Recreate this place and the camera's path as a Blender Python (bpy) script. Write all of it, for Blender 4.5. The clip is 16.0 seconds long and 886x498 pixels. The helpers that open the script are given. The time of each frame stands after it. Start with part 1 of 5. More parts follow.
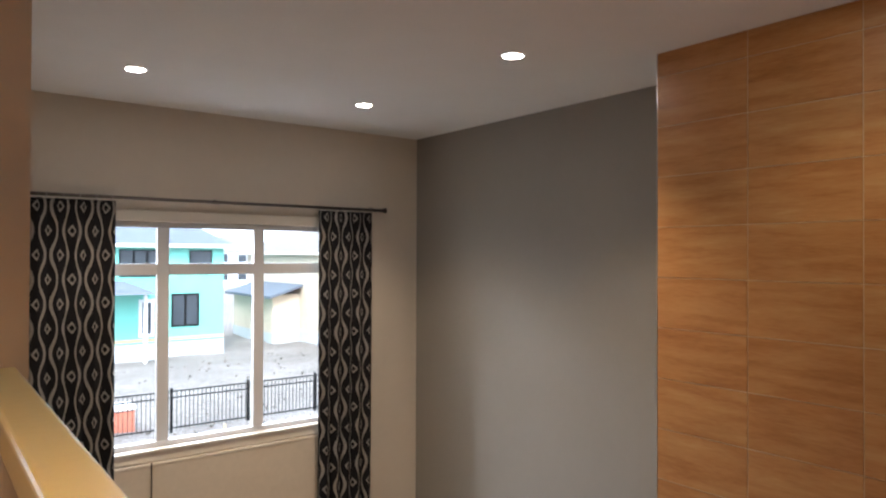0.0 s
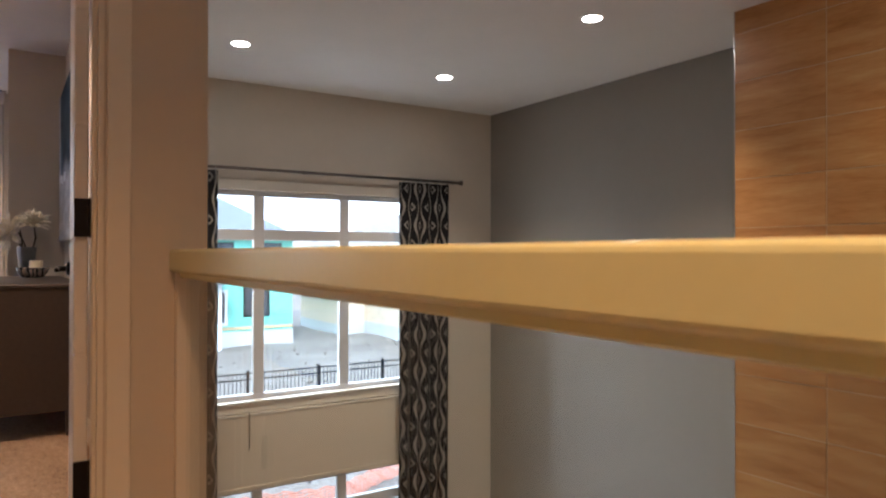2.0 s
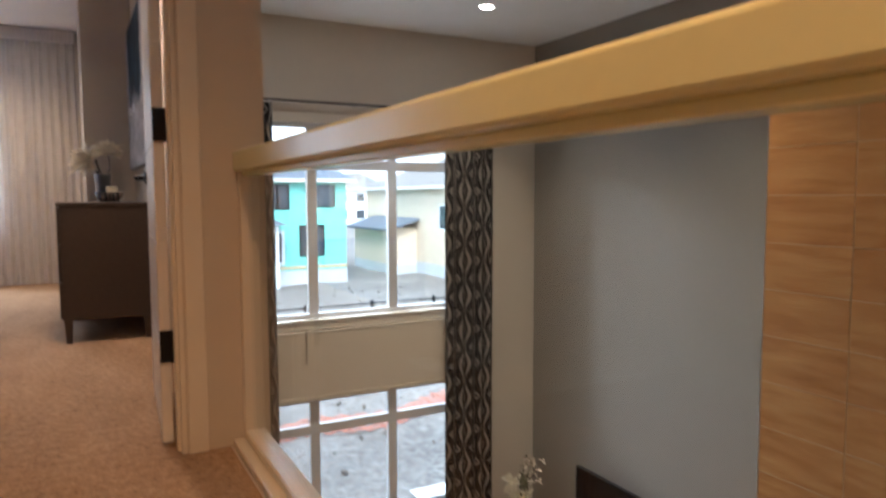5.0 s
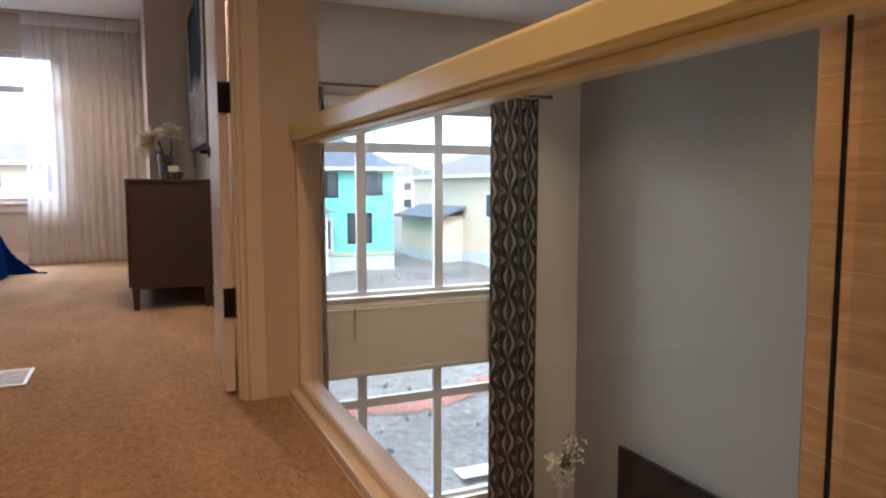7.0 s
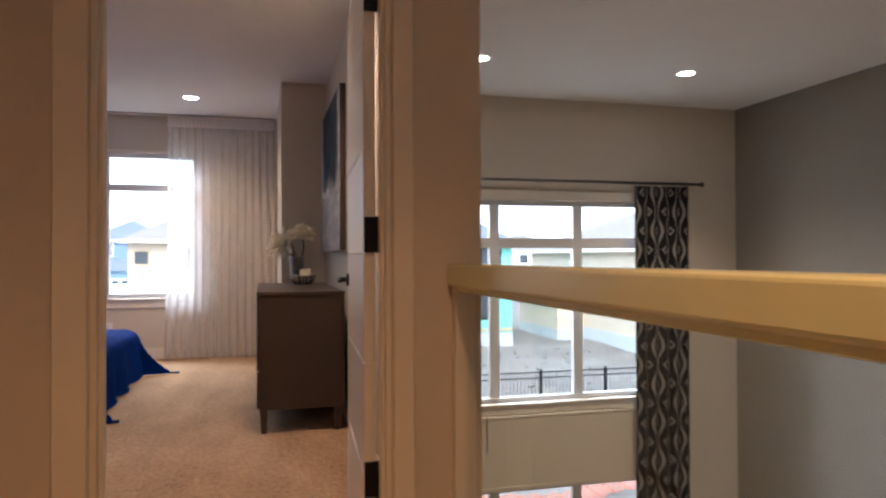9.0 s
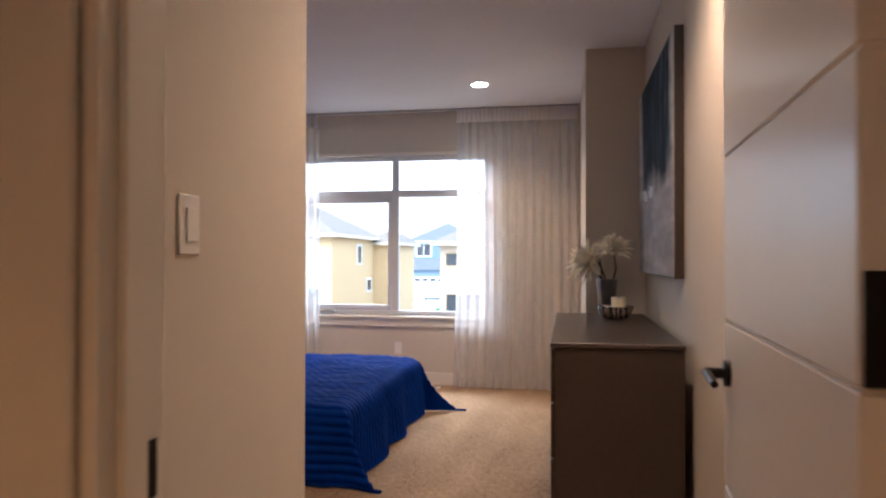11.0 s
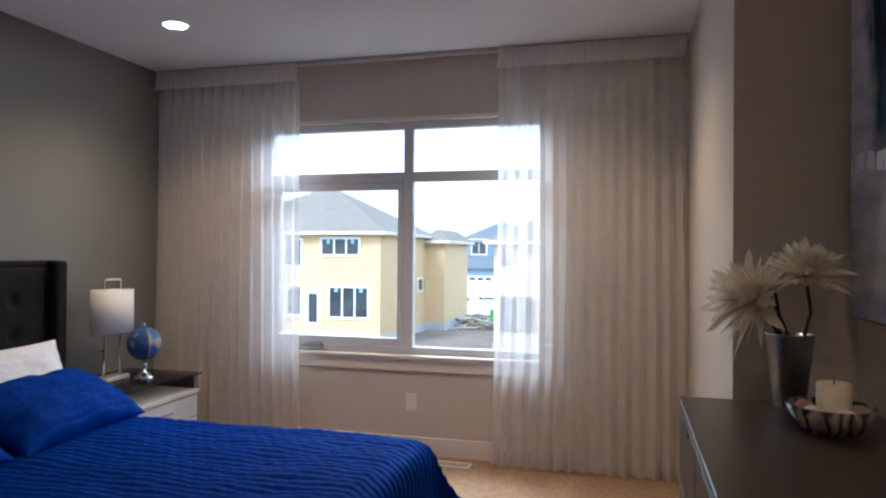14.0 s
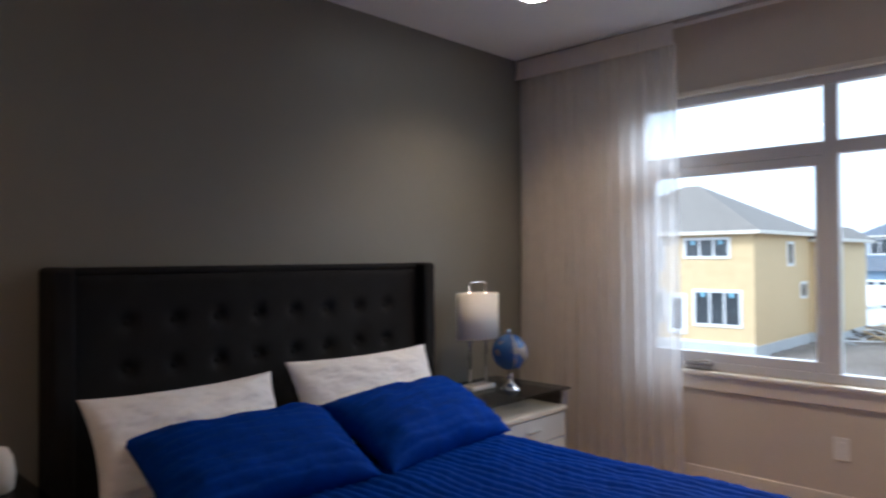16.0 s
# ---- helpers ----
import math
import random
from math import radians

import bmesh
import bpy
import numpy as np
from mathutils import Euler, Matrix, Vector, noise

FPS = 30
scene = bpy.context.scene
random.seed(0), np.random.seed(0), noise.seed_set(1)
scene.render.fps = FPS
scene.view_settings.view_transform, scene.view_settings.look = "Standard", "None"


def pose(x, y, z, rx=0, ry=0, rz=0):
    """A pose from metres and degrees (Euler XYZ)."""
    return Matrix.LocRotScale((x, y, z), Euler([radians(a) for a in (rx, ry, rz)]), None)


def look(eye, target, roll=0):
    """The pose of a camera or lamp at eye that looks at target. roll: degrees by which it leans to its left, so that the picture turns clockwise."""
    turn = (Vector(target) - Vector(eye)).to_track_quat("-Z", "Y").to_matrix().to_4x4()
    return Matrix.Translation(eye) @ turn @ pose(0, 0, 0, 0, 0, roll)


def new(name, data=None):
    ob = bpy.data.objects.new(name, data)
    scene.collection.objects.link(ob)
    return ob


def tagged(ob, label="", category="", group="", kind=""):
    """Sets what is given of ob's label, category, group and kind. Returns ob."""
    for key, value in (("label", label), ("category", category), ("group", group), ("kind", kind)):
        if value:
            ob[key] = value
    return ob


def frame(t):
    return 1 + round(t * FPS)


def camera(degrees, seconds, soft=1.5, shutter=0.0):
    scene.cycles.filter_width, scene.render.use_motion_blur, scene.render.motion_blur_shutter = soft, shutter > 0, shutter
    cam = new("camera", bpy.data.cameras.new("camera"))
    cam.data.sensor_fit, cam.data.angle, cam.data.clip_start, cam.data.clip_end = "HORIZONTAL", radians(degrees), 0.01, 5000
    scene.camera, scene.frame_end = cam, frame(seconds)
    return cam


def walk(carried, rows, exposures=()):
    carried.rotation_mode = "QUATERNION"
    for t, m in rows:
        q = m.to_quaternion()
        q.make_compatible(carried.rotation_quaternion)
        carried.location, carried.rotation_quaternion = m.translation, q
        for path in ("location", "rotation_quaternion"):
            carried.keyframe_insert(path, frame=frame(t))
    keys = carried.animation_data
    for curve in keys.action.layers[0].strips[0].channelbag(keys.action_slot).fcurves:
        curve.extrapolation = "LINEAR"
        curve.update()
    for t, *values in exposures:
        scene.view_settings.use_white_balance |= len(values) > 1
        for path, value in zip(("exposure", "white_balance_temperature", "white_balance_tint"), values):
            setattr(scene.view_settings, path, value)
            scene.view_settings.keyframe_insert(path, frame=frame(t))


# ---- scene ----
cam = camera(65.7, 16.0, soft=2.2, shutter=0.5)
PATH = [
    (0, (-0.012, -0.069, 1.41), (1.205, 1.518, 1.428), 0.2),
    (0.5, (-0.027, -0.065, 1.345), (1.203, 1.512, 1.359), 0.2),
    (1, (-0.162, -0.067, 1.231), (0.94, 1.602, 1.243), 0.0),
    (1.5, (-0.272, -0.132, 1.17), (0.808, 1.552, 1.183), 0.1),
    (2, (-0.325, -0.212, 1.096), (0.75, 1.475, 1.108), 0.1),
    (2.5, (-0.316, -0.322, 1.002), (0.709, 1.395, 1.016), 0.0),
    (3, (-0.32, -0.413, 0.931), (0.693, 1.308, 0.82), -0.0),
    (3.5, (-0.341, -0.479, 0.881), (0.661, 1.243, 0.714), -0.1),
    (4, (-0.361, -0.521, 0.861), (0.632, 1.202, 0.655), -0.1),
    (4.5, (-0.386, -0.547, 0.877), (0.59, 1.186, 0.664), -0.1),
    (5, (-0.403, -0.514, 0.939), (0.537, 1.245, 0.787), -0.2),
    (5.2, (-0.424, -0.522, 0.95), (0.477, 1.261, 0.849), -0.5),
    (7.5, (-0.464, -0.678, 0.84), (0.352, 1.138, 0.648), 0.0),
    (8, (-0.433, -0.534, 0.964), (0.39, 1.286, 0.858), -0.1),
    (8.5, (-0.459, -0.37, 1.059), (0.223, 1.51, 1.087), -0.2),
    (9, (-0.474, -0.091, 1.127), (0.033, 1.843, 1.152), -0.2),
    (9.5, (-0.471, 0.213, 1.183), (-0.095, 2.177, 1.207), -0.2),
    (10, (-0.435, 0.597, 1.237), (-0.408, 2.597, 1.26), -0.4),
    (10.2, (-0.427, 0.768, 1.245), (-0.525, 2.765, 1.27), -0.4),
    (12.3, (-0.519, 2.503, 1.335), (-0.956, 4.454, 1.349), 0.3),
    (12.5, (-0.53, 2.672, 1.339), (-0.966, 4.623, 1.353), 0.5),
    (13, (-0.561, 3.061, 1.337), (-1.032, 5.005, 1.354), 0.4),
    (13.5, (-0.66, 3.393, 1.365), (-1.159, 5.329, 1.38), 0.3),
    (14, (-0.688, 3.657, 1.382), (-1.205, 5.589, 1.398), 0.4),
    (14.5, (-0.712, 3.838, 1.405), (-1.231, 5.77, 1.416), 0.2),
    (15, (-0.755, 4.024, 1.39), (-1.628, 5.823, 1.402), 0.4),
    (15.5, (-0.923, 4.135, 1.384), (-2.075, 5.77, 1.394), -0.3),
    (16, (-1.116, 4.239, 1.356), (-2.512, 5.671, 1.382), -0.4),
]
EXPOSURES = [(0.0, 2.5, 5850, 12), (2.5, 2.5, 5600, 10), (5.0, 2.42, 5650, 10), (8.0, 2.32, 5700, 11.5), (10.0, 2.3, 5950, 14), (12.5, 2.3, 5500, 8.5), (14.5, 1.65, 5550, 8.5), (16.0, 1.56, 5650, 9)]
walk(cam, [(t, look(eye, target, roll)) for t, eye, target, roll in PATH], EXPOSURES)

# ---- levels and main lines of the plan ----
CEIL, LOW, GROUND = 2.74, -3.3, -3.8      # ceiling, great-room floor, yard
Y_DOOR, Y_GR, Y_BED = 2.10, 6.39, 8.20    # door wall, great-room window wall, bedroom window wall
X_RAIL, X_GREY, X_BED = 0.232, 4.556, -4.11


# ---- world, sun, lamps ----
def sky_world():
    w = bpy.data.worlds.new("overcast_sky")
    scene.world = w
    w.use_nodes = True
    nt = w.node_tree
    bg = nt.nodes["Background"]
    sky = nt.nodes.new("ShaderNodeTexSky")
    sky.sky_type, sky.sun_disc = "NISHITA", False
    sky.sun_elevation, sky.sun_rotation = radians(42), radians(205)
    sky.dust_density, sky.air_density = 4.0, 1.0
    mix = nt.nodes.new("ShaderNodeMix")
    mix.data_type = "RGBA"
    mix.inputs[0].default_value = 0.72
    nt.links.new(sky.outputs[0], mix.inputs[6])
    mix.inputs[7].default_value = (10.8, 12.0, 13.6, 1)
    nt.links.new(mix.outputs[2], bg.inputs[0])
    bg.inputs[1].default_value = SKY


SKY, SUN = 0.078, 0.95
sky_world()
sun = new("sun", bpy.data.lights.new("sun", "SUN"))
sun.data.energy, sun.data.angle, sun.data.color = SUN, radians(14), (1.0, 0.95, 0.88)
sun.matrix_world = look((-12, -25, 30), (0, 0, 0))


def window_light(eye, target, w, h, watts):
    """An area lamp added outside, above a window's head, standing in for sky light."""
    l = new("sky_stand_in", bpy.data.lights.new("sky_stand_in", "AREA"))
    l.data.shape, l.data.size, l.data.size_y = "RECTANGLE", w, h
    l.data.energy, l.data.color = watts, (0.89, 0.95, 1.0)
    l.matrix_world = look(eye, target)


window_light((2.2, 8.1, 2.75), (2.3, 5.2, 0.0), 2.8, 1.4, 150)
window_light((-2.2, 9.75, 3.35), (-2.0, 7.2, 1.2), 2.2, 1.3, 80)


# ---- material tools ----
def material(name, colour, rough=0.6, metal=0.0, vary=0.0, scale=6.0, bump=0.0, bump_scale=60.0, stretch=(1, 1, 1), random_tint=0.0, spec=0.5, sheen=0.0):
    m = bpy.data.materials.new(name)
    m.use_nodes = True
    nt = m.node_tree
    bs = nt.nodes["Principled BSDF"]
    bs.inputs["Roughness"].default_value = rough
    bs.inputs["Metallic"].default_value = metal
    bs.inputs["Specular IOR Level"].default_value = spec
    if sheen:
        bs.inputs["Sheen Weight"].default_value = sheen
    co = nt.nodes.new("ShaderNodeTexCoord")
    mp = nt.nodes.new("ShaderNodeMapping")
    mp.inputs["Scale"].default_value = stretch
    nt.links.new(co.outputs["Object"], mp.inputs["Vector"])
    if vary or random_tint:
        n1 = nt.nodes.new("ShaderNodeTexNoise")
        n1.inputs["Scale"].default_value, n1.inputs["Detail"].default_value = scale, 5
        n2 = nt.nodes.new("ShaderNodeTexNoise")
        n2.inputs["Scale"].default_value, n2.inputs["Detail"].default_value = scale * 9, 3
        for n in (n1, n2):
            nt.links.new(mp.outputs[0], n.inputs["Vector"])
        add = nt.nodes.new("ShaderNodeMath")
        add.operation = "MULTIPLY_ADD"
        nt.links.new(n2.outputs["Fac"], add.inputs[0])
        add.inputs[1].default_value = 0.5
        nt.links.new(n1.outputs["Fac"], add.inputs[2])
        rmp = nt.nodes.new("ShaderNodeMapRange")
        rmp.inputs["From Min"].default_value, rmp.inputs["From Max"].default_value = 0.45, 1.05
        rmp.inputs["To Min"].default_value, rmp.inputs["To Max"].default_value = 1 - vary, 1 + vary
        nt.links.new(add.outputs[0], rmp.inputs["Value"])
        val = rmp.outputs[0]
        if random_tint:
            oi = nt.nodes.new("ShaderNodeObjectInfo")
            r2 = nt.nodes.new("ShaderNodeMapRange")
            r2.inputs["To Min"].default_value, r2.inputs["To Max"].default_value = 1 - random_tint, 1 + random_tint
            nt.links.new(oi.outputs["Random"], r2.inputs["Value"])
            mu = nt.nodes.new("ShaderNodeMath")
            mu.operation = "MULTIPLY"
            nt.links.new(val, mu.inputs[0])
            nt.links.new(r2.outputs[0], mu.inputs[1])
            val = mu.outputs[0]
        hsv = nt.nodes.new("ShaderNodeHueSaturation")
        hsv.inputs["Color"].default_value = (*colour, 1)
        nt.links.new(val, hsv.inputs["Value"])
        nt.links.new(hsv.outputs[0], bs.inputs["Base Color"])
    else:
        bs.inputs["Base Color"].default_value = (*colour, 1)
    if bump:
        nb = nt.nodes.new("ShaderNodeTexNoise")
        nb.inputs["Scale"].default_value, nb.inputs["Detail"].default_value = bump_scale, 4
        nt.links.new(mp.outputs[0], nb.inputs["Vector"])
        bp = nt.nodes.new("ShaderNodeBump")
        bp.inputs["Strength"].default_value, bp.inputs["Distance"].default_value = bump, 0.01
        nt.links.new(nb.outputs["Fac"], bp.inputs["Height"])
        nt.links.new(bp.outputs[0], bs.inputs["Normal"])
    return m


def nodes_of(m):
    nt = m.node_tree
    return nt, nt.nodes["Principled BSDF"]


def math_node(nt, op, a, b=None, c=None):
    n = nt.nodes.new("ShaderNodeMath")
    n.operation = op
    for i, v in enumerate((a, b, c)):
        if v is None:
            continue
        if isinstance(v, (int, float)):
            n.inputs[i].default_value = v
        else:
            nt.links.new(v, n.inputs[i])
    return n.outputs[0]


def ramp(nt, fac, stops):
    r = nt.nodes.new("ShaderNodeValToRGB")
    el = r.color_ramp.elements
    while len(el) < len(stops):
        el.new(0.5)
    for e, (p, c) in zip(el, stops):
        e.position, e.color = p, (*c, 1)
    nt.links.new(fac, r.inputs[0])
    return r.outputs[0]


def mix_rgb(nt, fac, a, b):
    n = nt.nodes.new("ShaderNodeMix")
    n.data_type = "RGBA"
    for i, v in ((0, fac), (6, a), (7, b)):
        if isinstance(v, (int, float)):
            n.inputs[i].default_value = v
        elif isinstance(v, tuple):
            n.inputs[i].default_value = (*v, 1)
        else:
            nt.links.new(v, n.inputs[i])
    return n.outputs[2]


M = {}
M["beige_paint"] = material("beige_wall_paint", (0.60, 0.54, 0.46), 0.75, vary=0.03, scale=1.5, bump=0.08, bump_scale=180)
M["grey_paint"] = material("charcoal_grey_wall_paint", (0.238, 0.214, 0.186), 0.55, vary=0.03, scale=1.5, bump=0.08, bump_scale=180)
M["taupe_paint"] = material("taupe_wall_paint", (0.20, 0.197, 0.175), 0.45, vary=0.03, scale=1.5, bump=0.08, bump_scale=180)
M["ceiling_paint"] = material("flat_white_ceiling_paint", (0.80, 0.80, 0.79), 0.9, vary=0.02, scale=3, bump=0.15, bump_scale=120)
M["trim_paint"] = material("cream_trim_paint", (0.74, 0.69, 0.60), 0.35, vary=0.02, scale=4, bump=0.02)
M["rail_paint"] = material("cream_rail_paint", (0.68, 0.69, 0.41), 0.24, vary=0.03, scale=5, bump=0.03, bump_scale=40)
M["greyed_vinyl"] = material("greyed_vinyl_window_frame", (0.62, 0.62, 0.63), 0.3, vary=0.015, scale=5)
M["door_paint"] = material("white_door_paint", (0.74, 0.72, 0.70), 0.3, vary=0.02, scale=3, bump=0.03)
M["black_metal"] = material("black_metal", (0.012, 0.012, 0.013), 0.35, 0.7, vary=0.1, scale=30)
M["chrome"] = material("polished_chrome", (0.75, 0.75, 0.76), 0.12, 1.0)
M["steel"] = material("brushed_nickel", (0.45, 0.43, 0.41), 0.3, 1.0, vary=0.08, scale=40)
M["galv"] = material("galvanised_metal", (0.27, 0.28, 0.285), 0.3, 0.9, vary=0.25, scale=14, bump=0.08, bump_scale=30)
M["espresso"] = material("espresso_stained_wood", (0.042, 0.029, 0.023), 0.33, vary=0.18, scale=5, bump=0.05, bump_scale=50, stretch=(8, 1, 8))
M["oakgrey"] = material("limed_oak", (0.52, 0.46, 0.38), 0.5, vary=0.14, scale=5, bump=0.06, stretch=(2, 1, 9))
M["drawergrey"] = material("pale_grey_drawer_paint", (0.50, 0.49, 0.46), 0.4, vary=0.04)
M["headboard"] = material("black_upholstery", (0.010, 0.010, 0.011), 0.85, vary=0.25, scale=12, bump=0.3, bump_scale=260, spec=0.25)
M["blue"] = material("royal_blue_quilted_cotton", (0.0008, 0.030, 0.235), 0.75, vary=0.25, scale=9, bump=0.25, bump_scale=150, spec=0.06)
M["white_linen"] = material("white_linen", (0.78, 0.77, 0.78), 0.85, vary=0.012, scale=5, bump=0.02, bump_scale=300)
M["shade"] = material("ivory_lampshade_fabric", (0.78, 0.74, 0.67), 0.8, vary=0.03, scale=30, bump=0.1, bump_scale=300)
M["marble"] = material("white_marble", (0.78, 0.77, 0.74), 0.25, vary=0.06, scale=9)
M["stem"] = material("dark_brown_stem", (0.03, 0.022, 0.014), 0.6, vary=0.2, scale=30)
M["leaf"] = material("olive_leaf", (0.10, 0.10, 0.05), 0.5, vary=0.2, scale=20)
M["wax"] = material("ivory_candle_wax", (0.80, 0.72, 0.52), 0.45, vary=0.03, scale=20)
M["ball"] = material("cream_decor_ball", (0.72, 0.64, 0.54), 0.6, vary=0.15, scale=30, bump=0.3, bump_scale=80)
M["ballbrown"] = material("brown_decor_ball", (0.30, 0.20, 0.13), 0.6, vary=0.3, scale=25, bump=0.3, bump_scale=80)
M["screen"] = material("black_glossy_screen", (0.004, 0.004, 0.005), 0.06, spec=0.10)
M["ceramic"] = material("white_ceramic", (0.75, 0.72, 0.66), 0.25, vary=0.03)
M["plastic"] = material("white_plastic", (0.78, 0.76, 0.72), 0.35)
M["dark_slot"] = material("dark_slot", (0.02, 0.02, 0.02), 0.8)
M["plank"] = material("oak_floor", (0.27, 0.185, 0.12), 0.35, vary=0.25, scale=2, stretch=(8, 1, 1), random_tint=0.2)
M["osb"] = material("osb_sheathing", (0.66, 0.50, 0.29), 0.8, vary=0.14, scale=3.0, bump=0.1, bump_scale=40)
M["rod_metal"] = material("dark_bronze_rod", (0.15, 0.13, 0.12), 0.35, 0.9, vary=0.08, scale=40)
# OSB paled: the window pane's veiling glare is put into its colour
M["osb_pale"] = material("glare_washed_osb_sheathing", (0.64, 0.53, 0.40), 0.8, vary=0.16, scale=3.0, bump=0.1, bump_scale=40)
# teal lightened, with glare from the pane mixed into the colour
M["teal"] = material("teal_foam_sheathing", (0.21, 0.60, 0.50), 0.6, vary=0.10, scale=1.2)
M["wrap"] = material("white_house_wrap", (0.78, 0.80, 0.82), 0.6, vary=0.05, scale=1.5)
M["concrete"] = material("pale_concrete", (0.52, 0.54, 0.55), 0.85, vary=0.10, scale=1.2, bump=0.2, bump_scale=30)
M["shingle"] = material("grey_asphalt_shingles", (0.205, 0.185, 0.165), 0.9, vary=0.2, scale=2.5, bump=0.3, bump_scale=20)
M["shingle_blue"] = material("blue_grey_asphalt_shingles", (0.13, 0.15, 0.18), 0.9, vary=0.2, scale=2.5, bump=0.3, bump_scale=20)
M["siding"] = material("slate_blue_siding", (0.17, 0.25, 0.34), 0.6, vary=0.05, scale=1, stretch=(0.3, 0.3, 6))
M["fascia"] = material("cream_fascia", (0.70, 0.66, 0.58), 0.6, vary=0.03)
M["darkglass"] = material("dark_house_glazing", (0.05, 0.06, 0.07), 0.08, vary=0.3, scale=0.6)
M["grout"] = material("tan_grout", (0.62, 0.50, 0.34), 0.9, vary=0.05, scale=20)
M["blind"] = material("beige_blind_fabric", (0.60, 0.53, 0.43), 0.85, vary=0.04, scale=20, bump=0.1, bump_scale=300)
M["orange"] = material("orange_safety_mesh", (0.55, 0.19, 0.12), 0.6, vary=0.15, scale=5)
M["film"] = material("blue_protective_film", (0.25, 0.55, 0.75), 0.4, vary=0.1)
M["stake"] = material("raw_pine_stake", (0.55, 0.42, 0.25), 0.8, vary=0.15, scale=8)
M["paper"] = material("white_sheet_plastic", (0.8, 0.8, 0.8), 0.5, vary=0.05)
M["vanpaint"] = material("white_car_paint", (0.8, 0.8, 0.8), 0.25)
M["tyre"] = material("black_rubber", (0.02, 0.02, 0.02), 0.8)
M["green"] = material("green_plastic", (0.05, 0.30, 0.08), 0.5)


def carpet_material():
    """Cut pile: fine tuft speckle, coarser mottling and long soft marks where the pile lies over."""
    m = material("beige_cut_pile_carpet", (0.36, 0.235, 0.135), 0.95, sheen=0.12, spec=0.15)
    nt, bs = nodes_of(m)
    co = nt.nodes.new("ShaderNodeTexCoord")
    def nz(scale, detail, stretch=(1, 1, 1)):
        mp = nt.nodes.new("ShaderNodeMapping")
        mp.inputs["Scale"].default_value = stretch
        nt.links.new(co.outputs["Object"], mp.inputs["Vector"])
        n = nt.nodes.new("ShaderNodeTexNoise")
        n.inputs["Scale"].default_value, n.inputs["Detail"].default_value = scale, detail
        nt.links.new(mp.outputs[0], n.inputs["Vector"])
        return n.outputs["Fac"]
    tuft, mottle, lay = nz(95, 3), nz(38, 4, (1, 0.6, 1)), nz(2.6, 3, (1.6, 0.6, 1))
    f = math_node(nt, "MULTIPLY_ADD", tuft, 0.55, math_node(nt, "MULTIPLY_ADD", mottle, 0.5, math_node(nt, "MULTIPLY", lay, 0.38)))
    c = ramp(nt, f, [(0.50, (0.185, 0.112, 0.060)), (0.64, (0.315, 0.200, 0.113)), (0.75, (0.39, 0.256, 0.150)), (0.90, (0.51, 0.355, 0.22))])
    nt.links.new(c, bs.inputs["Base Color"])
    bp = nt.nodes.new("ShaderNodeBump")
    bp.inputs["Strength"].default_value, bp.inputs["Distance"].default_value = 0.8, 0.012
    nt.links.new(math_node(nt, "MULTIPLY_ADD", tuft, 0.6, mottle), bp.inputs["Height"])
    nt.links.new(bp.outputs[0], bs.inputs["Normal"])
    return m


def tile_material():
    m = material("honey_travertine_look_tile", (0.40, 0.22, 0.09), 0.38, random_tint=0.0)
    nt, bs = nodes_of(m)
    co = nt.nodes.new("ShaderNodeTexCoord")
    oi = nt.nodes.new("ShaderNodeObjectInfo")
    off = nt.nodes.new("ShaderNodeCombineXYZ")
    nt.links.new(math_node(nt, "MULTIPLY", oi.outputs["Random"], 37.0), off.inputs[0])
    nt.links.new(math_node(nt, "MULTIPLY", oi.outputs["Random"], 91.0), off.inputs[2])
    ad = nt.nodes.new("ShaderNodeVectorMath")
    nt.links.new(co.outputs["Object"], ad.inputs[0])
    nt.links.new(off.outputs[0], ad.inputs[1])
    mp = nt.nodes.new("ShaderNodeMapping")
    mp.inputs["Scale"].default_value = (1, 0.8, 6.0)
    nt.links.new(ad.outputs[0], mp.inputs["Vector"])
    n1 = nt.nodes.new("ShaderNodeTexNoise")
    n1.inputs["Scale"].default_value, n1.inputs["Detail"].default_value, n1.inputs["Distortion"].default_value = 2.6, 9, 0.25
    n2 = nt.nodes.new("ShaderNodeTexNoise")
    n2.inputs["Scale"].default_value, n2.inputs["Detail"].default_value = 19, 6
    for n in (n1, n2):
        nt.links.new(mp.outputs[0], n.inputs["Vector"])
    f = math_node(nt, "MULTIPLY_ADD", n2.outputs["Fac"], 0.24, math_node(nt, "MULTIPLY_ADD", n1.outputs["Fac"], 0.62, 0.10))
    f = math_node(nt, "ADD", f, math_node(nt, "MULTIPLY_ADD", oi.outputs["Random"], 0.10, -0.05))
    c = ramp(nt, f, [(0.30, (0.27, 0.100, 0.025)), (0.42, (0.38, 0.160, 0.042)), (0.52, (0.45, 0.210, 0.062)), (0.62, (0.50, 0.255, 0.084)), (0.78, (0.57, 0.345, 0.14))])
    nt.links.new(c, bs.inputs["Base Color"])
    bp = nt.nodes.new("ShaderNodeBump")
    bp.inputs["Strength"].default_value, bp.inputs["Distance"].default_value = 0.12, 0.003
    nt.links.new(f, bp.inputs["Height"])
    nt.links.new(bp.outputs[0], bs.inputs["Normal"])
    return m


